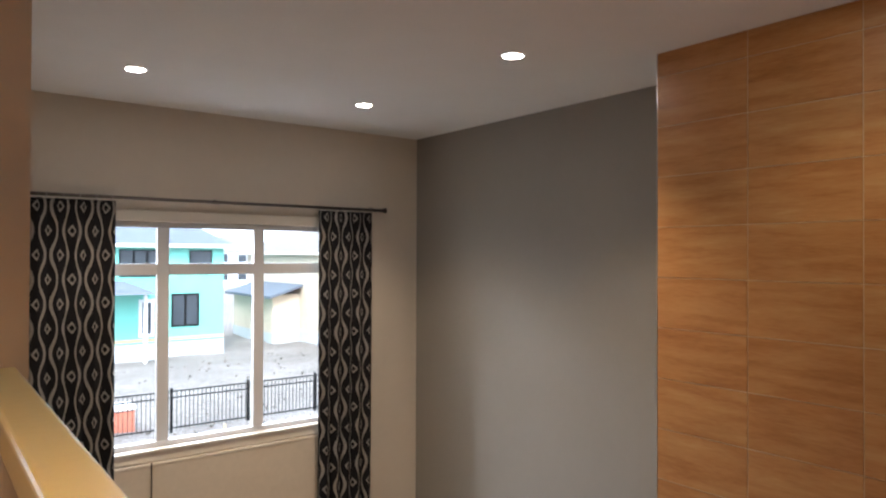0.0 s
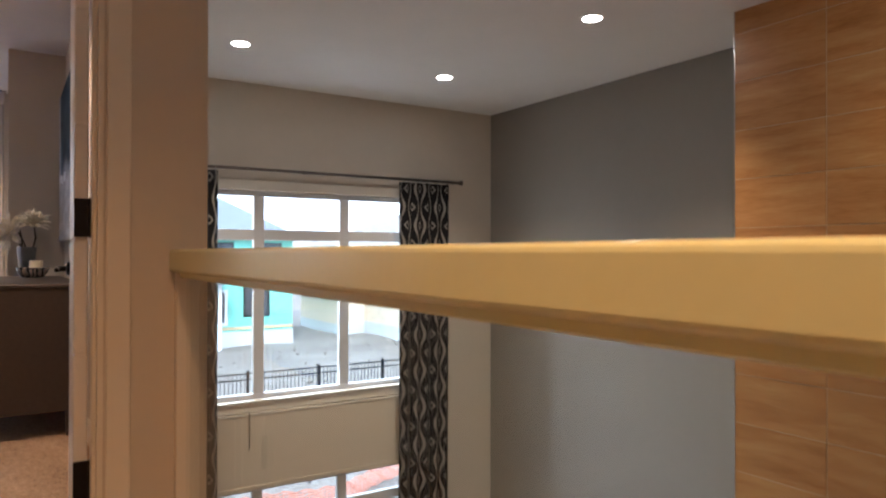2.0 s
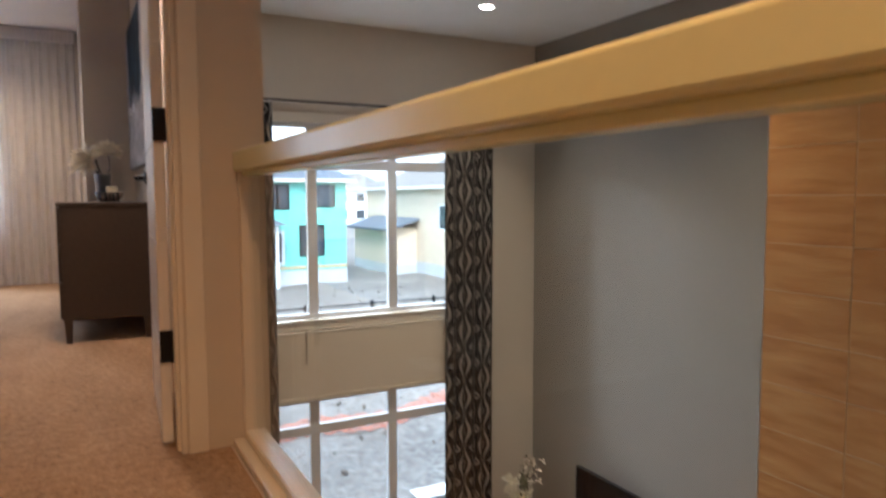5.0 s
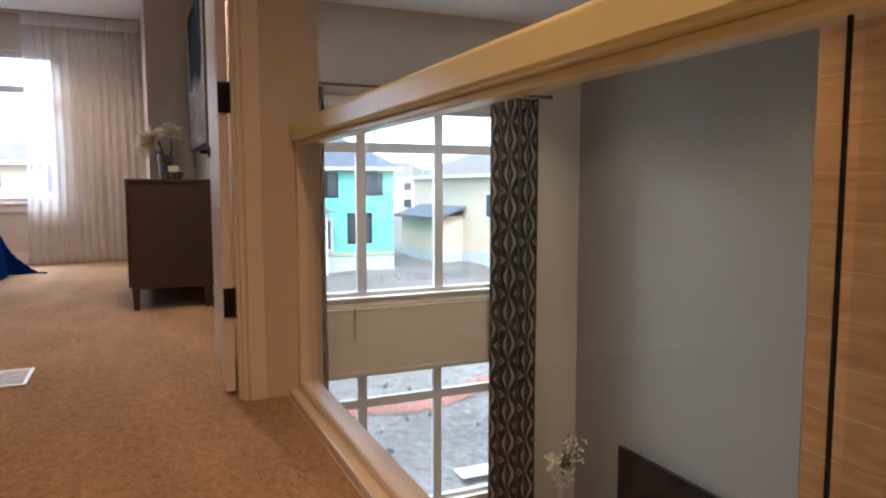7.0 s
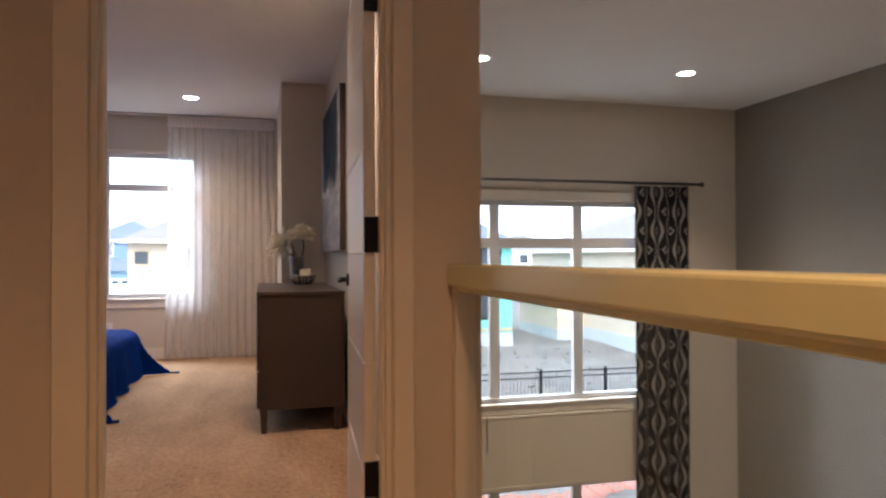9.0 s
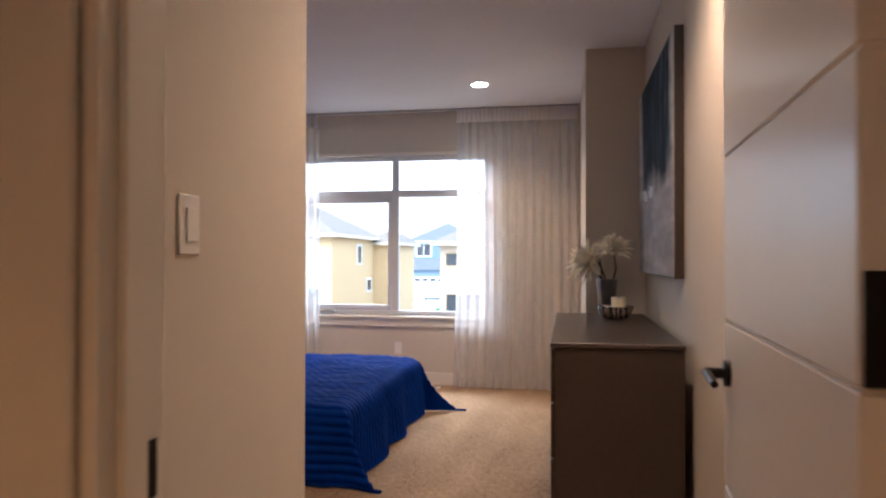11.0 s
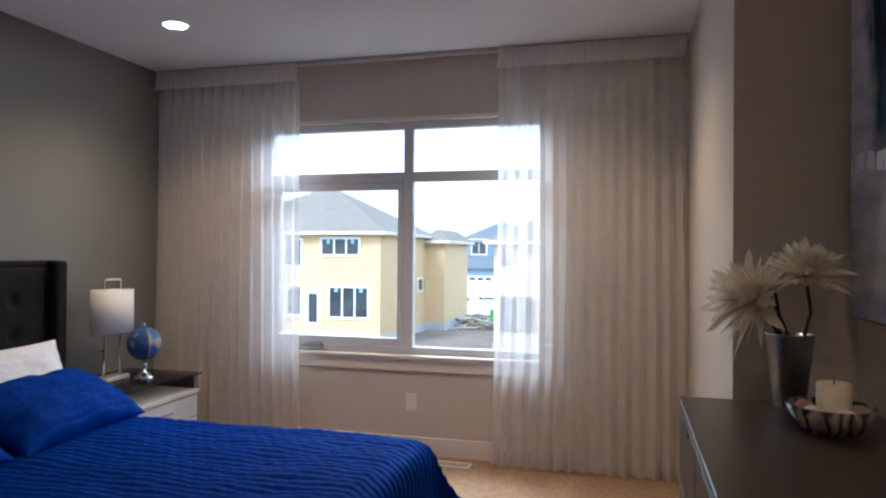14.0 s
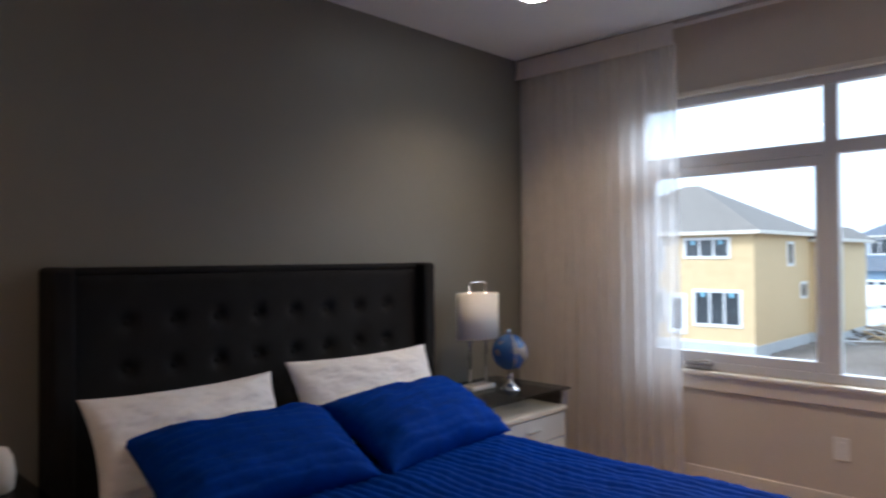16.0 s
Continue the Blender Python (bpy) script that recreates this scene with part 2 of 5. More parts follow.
def ogee_material():
    m = material("black_and_silver_ogee_print", (0.02, 0.02, 0.025), 0.75, spec=0.2)
    nt, bs = nodes_of(m)
    uv = nt.nodes.new("ShaderNodeUVMap")
    sp = nt.nodes.new("ShaderNodeSeparateXYZ")
    nt.links.new(uv.outputs[0], sp.inputs[0])
    W, P = 0.150, 0.40
    u = math_node(nt, "DIVIDE", math_node(nt, "PINGPONG", sp.outputs[0], W), W)
    ph = math_node(nt, "MULTIPLY", sp.outputs[1], 2 * math.pi / P)
    c = math_node(nt, "COSINE", ph)
    line = math_node(nt, "MULTIPLY_ADD", c, 0.23, 0.5)
    band = math_node(nt, "ABSOLUTE", math_node(nt, "SUBTRACT", u, line))
    on1 = math_node(nt, "LESS_THAN", band, 0.105)
    # small diamonds in the wide part of each ogee
    tri = math_node(nt, "DIVIDE", math_node(nt, "PINGPONG", sp.outputs[1], P / 2), P / 2)
    def diamond(ux, tz):
        d = math_node(nt, "ADD", math_node(nt, "MULTIPLY", ux, 1.0), math_node(nt, "MULTIPLY", tz, 1.25))
        return math_node(nt, "LESS_THAN", math_node(nt, "ABSOLUTE", math_node(nt, "SUBTRACT", d, 0.25)), 0.075)
    d1 = diamond(u, tri)
    d2 = diamond(math_node(nt, "SUBTRACT", 1.0, u), math_node(nt, "SUBTRACT", 1.0, tri))
    f = math_node(nt, "MAXIMUM", on1, math_node(nt, "MAXIMUM", d1, d2))
    nz = nt.nodes.new("ShaderNodeTexNoise")
    nz.inputs["Scale"].default_value = 55
    nt.links.new(uv.outputs[0], nz.inputs["Vector"])
    f = math_node(nt, "MULTIPLY", f, math_node(nt, "MULTIPLY_ADD", nz.outputs["Fac"], 0.5, 0.62))
    nt.links.new(mix_rgb(nt, f, (0.006, 0.006, 0.008), (0.29, 0.27, 0.24)), bs.inputs["Base Color"])
    return m


def sheer_material(name="white_sheer_voile", clear=0.36):
    m = bpy.data.materials.new(name)
    m.use_nodes = True
    nt = m.node_tree
    nt.nodes.remove(nt.nodes["Principled BSDF"])
    out = nt.nodes["Material Output"]
    co = nt.nodes.new("ShaderNodeTexCoord")
    n = nt.nodes.new("ShaderNodeTexNoise")
    n.inputs["Scale"].default_value = 9
    nt.links.new(co.outputs["Object"], n.inputs["Vector"])
    d, tl, tr = (nt.nodes.new("ShaderNodeBsdf" + k) for k in ("Diffuse", "Translucent", "Transparent"))
    d.inputs[0].default_value = (0.87, 0.81, 0.775, 1)
    tl.inputs[0].default_value = (0.80, 0.80, 0.80, 1)
    a, b = nt.nodes.new("ShaderNodeMixShader"), nt.nodes.new("ShaderNodeMixShader")
    a.inputs[0].default_value = 0.48
    nt.links.new(d.outputs[0], a.inputs[1])
    nt.links.new(tl.outputs[0], a.inputs[2])
    nt.links.new(math_node(nt, "MULTIPLY_ADD", n.outputs["Fac"], 0.10, clear - 0.03), b.inputs[0])
    nt.links.new(a.outputs[0], b.inputs[1])
    nt.links.new(tr.outputs[0], b.inputs[2])
    nt.links.new(b.outputs[0], out.inputs[0])
    return m


def petal_material():
    m = bpy.data.materials.new("cream_silk_petal")
    m.use_nodes = True
    nt = m.node_tree
    nt.nodes.remove(nt.nodes["Principled BSDF"])
    d, tl = nt.nodes.new("ShaderNodeBsdfDiffuse"), nt.nodes.new("ShaderNodeBsdfTranslucent")
    co = nt.nodes.new("ShaderNodeTexCoord")
    n = nt.nodes.new("ShaderNodeTexNoise")
    n.inputs["Scale"].default_value = 22
    nt.links.new(co.outputs["Object"], n.inputs["Vector"])
    c = ramp(nt, n.outputs["Fac"], [(0.3, (0.80, 0.72, 0.56)), (0.6, (0.90, 0.85, 0.73))])
    nt.links.new(c, d.inputs[0])
    nt.links.new(c, tl.inputs[0])
    mx = nt.nodes.new("ShaderNodeMixShader")
    mx.inputs[0].default_value = 0.4
    nt.links.new(d.outputs[0], mx.inputs[1])
    nt.links.new(tl.outputs[0], mx.inputs[2])
    nt.links.new(mx.outputs[0], nt.nodes["Material Output"].inputs[0])
    return m


def pane_material(name="window_glass", tint=(0.94, 0.96, 0.96), base=0.022):
    m = bpy.data.materials.new(name)
    m.use_nodes = True
    nt = m.node_tree
    nt.nodes.remove(nt.nodes["Principled BSDF"])
    tr, gl = nt.nodes.new("ShaderNodeBsdfTransparent"), nt.nodes.new("ShaderNodeBsdfGlossy")
    tr.inputs[0].default_value = (*tint, 1)
    gl.inputs["Roughness"].default_value = 0.01
    lw = nt.nodes.new("ShaderNodeLayerWeight")
    lw.inputs[0].default_value = 0.5
    gloss = math_node(nt, "MULTIPLY_ADD", math_node(nt, "POWER", lw.outputs["Facing"], 5.0), 0.55, base)
    mx = nt.nodes.new("ShaderNodeMixShader")
    nt.links.new(gloss, mx.inputs[0])
    nt.links.new(tr.outputs[0], mx.inputs[1])
    nt.links.new(gl.outputs[0], mx.inputs[2])
    nt.links.new(mx.outputs[0], nt.nodes["Material Output"].inputs[0])
    return m


def swirl_material():
    """Smoky glass with distorted dark, grey and peach bands."""
    m = material("swirled_glass", (0.2, 0.2, 0.2), 0.08, spec=0.6)
    nt, bs = nodes_of(m)
    co = nt.nodes.new("ShaderNodeTexCoord")
    w = nt.nodes.new("ShaderNodeTexWave")
    w.inputs["Scale"].default_value, w.inputs["Distortion"].default_value, w.inputs["Detail"].default_value, w.inputs["Detail Scale"].default_value = 9, 9, 2, 1.4
    nt.links.new(co.outputs["Object"], w.inputs["Vector"])
    nt.links.new(ramp(nt, w.outputs["Fac"], [(0.10, (0.03, 0.028, 0.028)), (0.24, (0.15, 0.155, 0.16)), (0.62, (0.21, 0.205, 0.20)), (0.90, (0.36, 0.27, 0.21))]), bs.inputs["Base Color"])
    bs.inputs["Transmission Weight"].default_value = 0.25
    return m


def glow_material(name, colour, strength):
    m = bpy.data.materials.new(name)
    m.use_nodes = True
    nt, bs = nodes_of(m)
    bs.inputs["Base Color"].default_value = (0.8, 0.8, 0.8, 1)
    bs.inputs["Emission Color"].default_value = (*colour, 1)
    bs.inputs["Emission Strength"].default_value = strength
    return m


def painting_material():
    m = material("abstract_blue_painting", (0.4, 0.4, 0.4), 0.8, bump=0.3, bump_scale=60, spec=0.15)
    nt, bs = nodes_of(m)
    co = nt.nodes.new("ShaderNodeTexCoord")
    sp = nt.nodes.new("ShaderNodeSeparateXYZ")
    nt.links.new(co.outputs["Object"], sp.inputs[0])
    u = math_node(nt, "DIVIDE", sp.outputs[1], 1.5)
    v = math_node(nt, "DIVIDE", sp.outputs[2], 1.17)
    def nz(scale, stretch, detail=5):
        mp = nt.nodes.new("ShaderNodeMapping")
        mp.inputs["Scale"].default_value = stretch
        nt.links.new(co.outputs["Object"], mp.inputs["Vector"])
        n = nt.nodes.new("ShaderNodeTexNoise")
        n.inputs["Scale"].default_value, n.inputs["Detail"].default_value = scale, detail
        nt.links.new(mp.outputs[0], n.inputs["Vector"])
        return n.outputs["Fac"]
    soft, streak, flow = nz(2.2, (1, 1, 1)), nz(7, (1, 2.4, 0.35)), nz(5, (1, 0.5, 2.5))
    base = ramp(nt, math_node(nt, "MULTIPLY_ADD", flow, 0.7, math_node(nt, "MULTIPLY", v, 0.25)), [(0.25, (0.30, 0.30, 0.33)), (0.42, (0.44, 0.44, 0.47)), (0.55, (0.58, 0.59, 0.62)), (0.75, (0.68, 0.71, 0.75))])
    navy = ramp(nt, streak, [(0.36, (0.006, 0.009, 0.014)), (0.50, (0.012, 0.03, 0.06)), (0.60, (0.035, 0.075, 0.115)), (0.72, (0.22, 0.30, 0.37))])
    uu = math_node(nt, "ABSOLUTE", math_node(nt, "SUBTRACT", u, 0.50))
    edge = math_node(nt, "ADD", uu, math_node(nt, "MULTIPLY", math_node(nt, "SUBTRACT", soft, 0.5), 0.5))
    low = math_node(nt, "SUBTRACT", math_node(nt, "MULTIPLY_ADD", soft, 0.45, 0.22), v)
    mask = math_node(nt, "MULTIPLY", ramp(nt, edge, [(0.33, (1, 1, 1)), (0.42, (0, 0, 0))]), ramp(nt, math_node(nt, "MULTIPLY_ADD", low, 1.0, 0.5), [(0.44, (1, 1, 1)), (0.58, (0, 0, 0))]))
    col = mix_rgb(nt, mask, base, navy)
    wv = math_node(nt, "ABSOLUTE", math_node(nt, "SUBTRACT", v, math_node(nt, "MULTIPLY_ADD", flow, 0.16, 0.33)))
    wh = math_node(nt, "MULTIPLY", math_node(nt, "LESS_THAN", wv, 0.028), math_node(nt, "GREATER_THAN", u, 0.52))
    col = mix_rgb(nt, math_node(nt, "MULTIPLY", wh, math_node(nt, "GREATER_THAN", streak, 0.45)), col, (0.80, 0.83, 0.86))
    nt.links.new(col, bs.inputs["Base Color"])
    return m


def globe_material():
    m = material("blue_globe_map", (0.03, 0.08, 0.22), 0.2)
    nt, bs = nodes_of(m)
    co = nt.nodes.new("ShaderNodeTexCoord")
    n = nt.nodes.new("ShaderNodeTexNoise")
    n.inputs["Scale"].default_value, n.inputs["Detail"].default_value = 11, 5
    nt.links.new(co.outputs["Object"], n.inputs["Vector"])
    c = ramp(nt, n.outputs["Fac"], [(0.0, (0.02, 0.07, 0.22)), (0.54, (0.03, 0.10, 0.30)), (0.57, (0.26, 0.22, 0.20)), (0.8, (0.45, 0.42, 0.38))])
    nt.links.new(c, bs.inputs["Base Color"])
    return m


def mud_material():
    m = material("churned_mud", (0.22, 0.19, 0.165), 0.95)
    nt, bs = nodes_of(m)
    co = nt.nodes.new("ShaderNodeTexCoord")
    n1, n2 = nt.nodes.new("ShaderNodeTexNoise"), nt.nodes.new("ShaderNodeTexNoise")
    n1.inputs["Scale"].default_value, n1.inputs["Detail"].default_value = 0.35, 6
    n2.inputs["Scale"].default_value, n2.inputs["Detail"].default_value = 8.0, 12
    for n in (n1, n2):
        nt.links.new(co.outputs["Object"], n.inputs["Vector"])
    f = math_node(nt, "MULTIPLY_ADD", n2.outputs["Fac"], 0.75, math_node(nt, "MULTIPLY", n1.outputs["Fac"], 0.33))
    nt.links.new(ramp(nt, f, [(0.38, (0.13, 0.112, 0.096)), (0.5, (0.185, 0.163, 0.143)), (0.58, (0.235, 0.21, 0.186)), (0.70, (0.31, 0.285, 0.26))]), bs.inputs["Base Color"])
    bp = nt.nodes.new("ShaderNodeBump")
    bp.inputs["Strength"].default_value, bp.inputs["Distance"].default_value = 1.0, 0.08
    nt.links.new(n2.outputs["Fac"], bp.inputs["Height"])
    nt.links.new(bp.outputs[0], bs.inputs["Normal"])
    return m


M["carpet"], M["tile"], M["ogee"], M["sheer"] = carpet_material(), tile_material(), ogee_material(), sheer_material()
M["sheer_band"] = sheer_material("doubled_sheer_voile", 0.0)
M["pane"], M["gap_dark"] = pane_material(), material("dark_gap_strip", (0.008, 0.012, 0.018), 0.1)
M["smoke"], M["bowl_glass"] = pane_material("smoked_glass", (0.55, 0.58, 0.60), 0.05), swirl_material()
M["petal"] = petal_material()
M["glow"] = glow_material("lit_lamp_lens", (1.0, 0.93, 0.82), 14.0)
M["painting"], M["globe"], M["mud"] = painting_material(), globe_material(), mud_material()


# ---- mesh tools ----
def mesh_of(bm, mat, smooth=False):
    me = bpy.data.meshes.new("mesh")
    bmesh.ops.recalc_face_normals(bm, faces=bm.faces)
    bm.to_mesh(me)
    bm.free()
    for mm in (mat if isinstance(mat, (list, tuple)) else [mat]):
        me.materials.append(mm)
    if smooth:
        for p in me.polygons:
            p.use_smooth = True
    return me


def part(name, bm, mat, parent=None, label="", smooth=False):
    ob = new(name, mesh_of(bm, mat, smooth))
    if parent is not None:
        ob.parent = parent
    if label:
        tagged(ob, label)
    return ob


def thing(name, label, category, group="", kind="", at=(0, 0, 0), turn=0):
    ob = tagged(new(name), label, category, group, kind)
    ob.matrix_basis = pose(*at, 0, 0, turn)
    return ob


def box(bm, x0, x1, y0, y1, z0, z1, bevel=0.0, segs=1):
    r = bmesh.ops.create_cube(bm, size=1, matrix=Matrix.LocRotScale(((x0 + x1) / 2, (y0 + y1) / 2, (z0 + z1) / 2), None, (abs(x1 - x0), abs(y1 - y0), abs(z1 - z0))))
    if bevel:
        es = {e for v in r["verts"] for e in v.link_edges}
        bmesh.ops.bevel(bm, geom=list(es), offset=bevel, segments=segs, profile=0.5, affect="EDGES")
    return bm


def boxed(*a, **k):
    return box(bmesh.new(), *a, **k)


def lathe(bm, profile, n=24, at=(0, 0, 0), axis=None):
    """Turn (radius, height) pairs round the z axis."""
    rings = []
    for r, z in profile:
        rings.append([bm.verts.new((r * math.cos(2 * math.pi * i / n), r * math.sin(2 * math.pi * i / n), z)) for i in range(n)])
    for a, b in zip(rings, rings[1:]):
        for i in range(n):
            bm.faces.new((a[i], a[(i + 1) % n], b[(i + 1) % n], b[i]))
    bm.faces.new(rings[0][::-1])
    bm.faces.new(rings[-1])
    vs = [v for r in rings for v in r]
    if axis is not None:
        bmesh.ops.transform(bm, matrix=axis, verts=vs)
    bmesh.ops.translate(bm, vec=at, verts=vs)
    return bm


def tube(bm, pts, r0, r1=None, n=8):
    """A round bar through points, tapering from r0 to r1."""
    r1 = r0 if r1 is None else r1
    pts = [Vector(p) for p in pts]
    rings = []
    for i, p in enumerate(pts):
        d = (pts[min(i + 1, len(pts) - 1)] - pts[max(i - 1, 0)]).normalized()
        s = d.cross(Vector((0.31, 0.17, 0.93)))
        s = (s if s.length > 1e-3 else d.cross(Vector((1, 0, 0)))).normalized()
        u = d.cross(s)
        r = r0 + (r1 - r0) * i / max(1, len(pts) - 1)
        rings.append([bm.verts.new(p + r * (math.cos(2 * math.pi * k / n) * s + math.sin(2 * math.pi * k / n) * u)) for k in range(n)])
    for a, b in zip(rings, rings[1:]):
        for k in range(n):
            bm.faces.new((a[k], a[(k + 1) % n], b[(k + 1) % n], b[k]))
    bm.faces.new(rings[0][::-1])
    bm.faces.new(rings[-1])
    return bm


def pierced(axis, a0, a1, u0, u1, z0, z1, holes):
    """A wall of real thickness from a0 to a1 across axis ('x' or 'y'), from u0 to u1 along it, with openings (u0, u1, z0, z1)."""
    us = sorted({u0, u1, *[h[i] for h in holes for i in (0, 1)]})
    zs = sorted({z0, z1, *[h[i] for h in holes for i in (2, 3)]})
    def solid(i, j):
        if not (0 <= i < len(us) - 1 and 0 <= j < len(zs) - 1):
            return False
        cu, cz = (us[i] + us[i + 1]) / 2, (zs[j] + zs[j + 1]) / 2
        return not any(h[0] < cu < h[1] and h[2] < cz < h[3] for h in holes)
    bm = bmesh.new()
    def P(a, u, z):
        return (a, u, z) if axis == "x" else (u, a, z)
    def quad(*ps):
        bm.faces.new([bm.verts.new(p) for p in ps])
    for i in range(len(us) - 1):
        for j in range(len(zs) - 1):
            if not solid(i, j):
                continue
            ua, ub, za, zb = us[i], us[i + 1], zs[j], zs[j + 1]
            for a in (a0, a1):
                quad(P(a, ua, za), P(a, ub, za), P(a, ub, zb), P(a, ua, zb))
            if not solid(i - 1, j):
                quad(P(a0, ua, za), P(a1, ua, za), P(a1, ua, zb), P(a0, ua, zb))
            if not solid(i + 1, j):
                quad(P(a0, ub, za), P(a1, ub, za), P(a1, ub, zb), P(a0, ub, zb))
            if not solid(i, j - 1):
                quad(P(a0, ua, za), P(a1, ua, za), P(a1, ub, za), P(a0, ub, za))
            if not solid(i, j + 1):
                quad(P(a0, ua, zb), P(a1, ua, zb), P(a1, ub, zb), P(a0, ub, zb))
    bmesh.ops.remove_doubles(bm, verts=bm.verts, dist=1e-5)
    return bm


def structure(name, bm, mat, label, category="wall"):
    return tagged(part(name, bm, mat), label, category, kind="structure")


# ---- walls, floors, ceilings ----
GW = (0.86, 3.55)                      # great-room windows, along x
GU, GL = (-0.33, 1.70), (-2.80, -1.18)  # upper and lower, in height
BW, BZ = (-3.27, -1.20), (0.685, 2.31)  # bedroom window
DX, DZ = (-0.96, -0.075), 2.24           # bedroom doorway

structure("wall_great_room_north", pierced("y", Y_GR, Y_GR + 0.17, X_RAIL, X_GREY + 0.14, LOW, CEIL, [(*GW, *GU), (*GW, *GL)]), M["beige_paint"], "beige painted wall with two tall windows")
structure("wall_great_room_east", boxed(X_GREY, X_GREY + 0.14, -3.0, Y_GR, LOW, CEIL), M["grey_paint"], "charcoal grey painted accent wall")
structure("wall_bedroom_east", boxed(0.09, X_RAIL, Y_DOOR + 0.12, Y_BED + 0.17, 0.0, CEIL), M["beige_paint"], "beige painted wall between bedroom and great room")
structure("wall_under_hall", boxed(0.08, X_RAIL, -3.0, Y_BED + 0.17, LOW - 0.5, -0.004), M["beige_paint"], "beige painted lower wall of the great room")
structure("wall_bedroom_north", pierced("y", Y_BED, Y_BED + 0.17, X_BED - 0.14, 0.09, -0.3, CEIL, [(*BW, *BZ)]), M["beige_paint"], "beige painted window wall of the bedroom")
structure("wall_bedroom_west", boxed(X_BED - 0.14, X_BED, 3.15, Y_BED, -0.3, CEIL), M["taupe_paint"], "dark taupe painted wall behind the bed")
structure("wall_bedroom_jog", boxed(-0.314, 0.09, 6.337, Y_BED, 0.0, CEIL), M["beige_paint"], "beige painted boxed-out corner wall")
structure("wall_door", pierced("y", Y_DOOR, Y_DOOR + 0.12, -2.0, X_RAIL, 0.0, CEIL, [(*DX, 0.0, DZ)]), M["beige_paint"], "beige painted wall with the bedroom doorway")
structure("wall_vestibule", boxed(-1.30, -1.17, Y_DOOR + 0.12, 3.27, 0.0, CEIL), M["beige_paint"], "short beige painted wall inside the bedroom door")
structure("wall_bedroom_south", boxed(X_BED, -1.30, 3.15, 3.27, 0.0, CEIL), M["beige_paint"], "plain beige painted bedroom wall")
structure("wall_hall_west", boxed(-2.12, -2.0, -3.0, Y_DOOR + 0.12, 0.0, CEIL), M["beige_paint"], "plain beige painted hall wall")
structure("wall_hall_south", boxed(-2.12, X_GREY + 0.14, -3.14, -3.0, LOW, CEIL), M["beige_paint"], "plain beige painted end wall")
structure("floor_hall", boxed(-2.12, 0.08, -3.0, 3.15, -0.3, 0.0), M["carpet"], "beige cut-pile hall carpet with soft tread marks", "floor")
structure("floor_bedroom", boxed(X_BED - 0.14, 0.08, 3.15, Y_BED, -0.3, 0.0), M["carpet"], "beige cut-pile bedroom carpet with soft tread marks", "floor")
# floor is out of view; its brown was lightened to bounce light onto the ceiling
structure("floor_great_room", boxed(X_RAIL, X_GREY, -3.0, Y_GR, LOW - 0.2, LOW), M["plank"], "unseen great-room floor, mid-brown to bounce light up", "floor")
structure("ceiling_great_room", boxed(-2.12, X_GREY + 0.14, -3.14, Y_GR + 0.17, CEIL, CEIL + 0.1), M["ceiling_paint"], "flat white ceiling over hall and great room", "ceiling")
structure("ceiling_bedroom", boxed(X_BED - 0.14, X_RAIL, Y_GR + 0.17, Y_BED + 0.17, CEIL, CEIL + 0.1), M["ceiling_paint"], "flat white bedroom ceiling", "ceiling")
structure("ceiling_bedroom_west", boxed(X_BED - 0.14, -2.12, 3.0, Y_GR + 0.17, CEIL, CEIL + 0.1), M["ceiling_paint"], "flat white bedroom ceiling", "ceiling")


def baseboard(x0, x1, y0, y1):
    structure("baseboard", boxed(x0, x1, y0, y1, 0.0, 0.125, bevel=0.004), M["trim_paint"], "cream painted baseboard", "baseboard")


baseboard(X_BED, -0.314, Y_BED - 0.014, Y_BED)
baseboard(-0.328, -0.314, 6.337, Y_BED - 0.014)
baseboard(-0.328, 0.09, 6.323, 6.337)
baseboard(0.076, 0.09, Y_DOOR + 0.12, 6.323)
baseboard(X_BED, X_BED + 0.014, 3.27, Y_BED - 0.014)
baseboard(-1.17, -1.156, Y_DOOR + 0.12, 3.27)
baseboard(-2.0, -1.062, Y_DOOR - 0.014, Y_DOOR)


# ---- windows ----
def window(name, label, wall, x0, x1, z0, z1, bars, transom, depth, fm, thick=0.042):
    """Fixed lights in a wall at y = wall: bars are mullion centres in x, transom the height of the cross bar."""
    w = tagged(thing(name, label, "window", kind="structure"))
    ya, yb = wall + depth, wall + depth + 0.06
    part("window_frame", box(box(box(box(bmesh.new(), x0, x1, ya, yb, z0, z0 + 0.05, 0.004), x0, x1, ya, yb, z1 - 0.05, z1, 0.004), x0, x0 + 0.05, ya, yb, z0 + 0.05, z1 - 0.05, 0.004), x1 - 0.05, x1, ya, yb, z0 + 0.05, z1 - 0.05, 0.004), fm, w)
    xs = [x0 + 0.05, *bars, x1 - 0.05]
    for b in bars:
        part("mullion", boxed(b - thick, b + thick, ya + 0.002, yb - 0.002, z0 + 0.05, z1 - 0.05, 0.004), fm, w)
    for i, (a, b) in enumerate(zip(xs, xs[1:])):
        a2, b2 = (a + thick if i else a), (b - thick if i < len(xs) - 2 else b)
        part("transom", boxed(a2, b2, ya + 0.004, yb - 0.004, transom - thick, transom + thick, 0.004), fm, w)
        for za, zb in ((z0 + 0.05, transom - thick), (transom + thick, z1 - 0.05)):
            p = part("pane", boxed(a2, b2, ya + 0.025, ya + 0.031, za, zb), M["pane"], w)
            p.visible_shadow = False
    return w


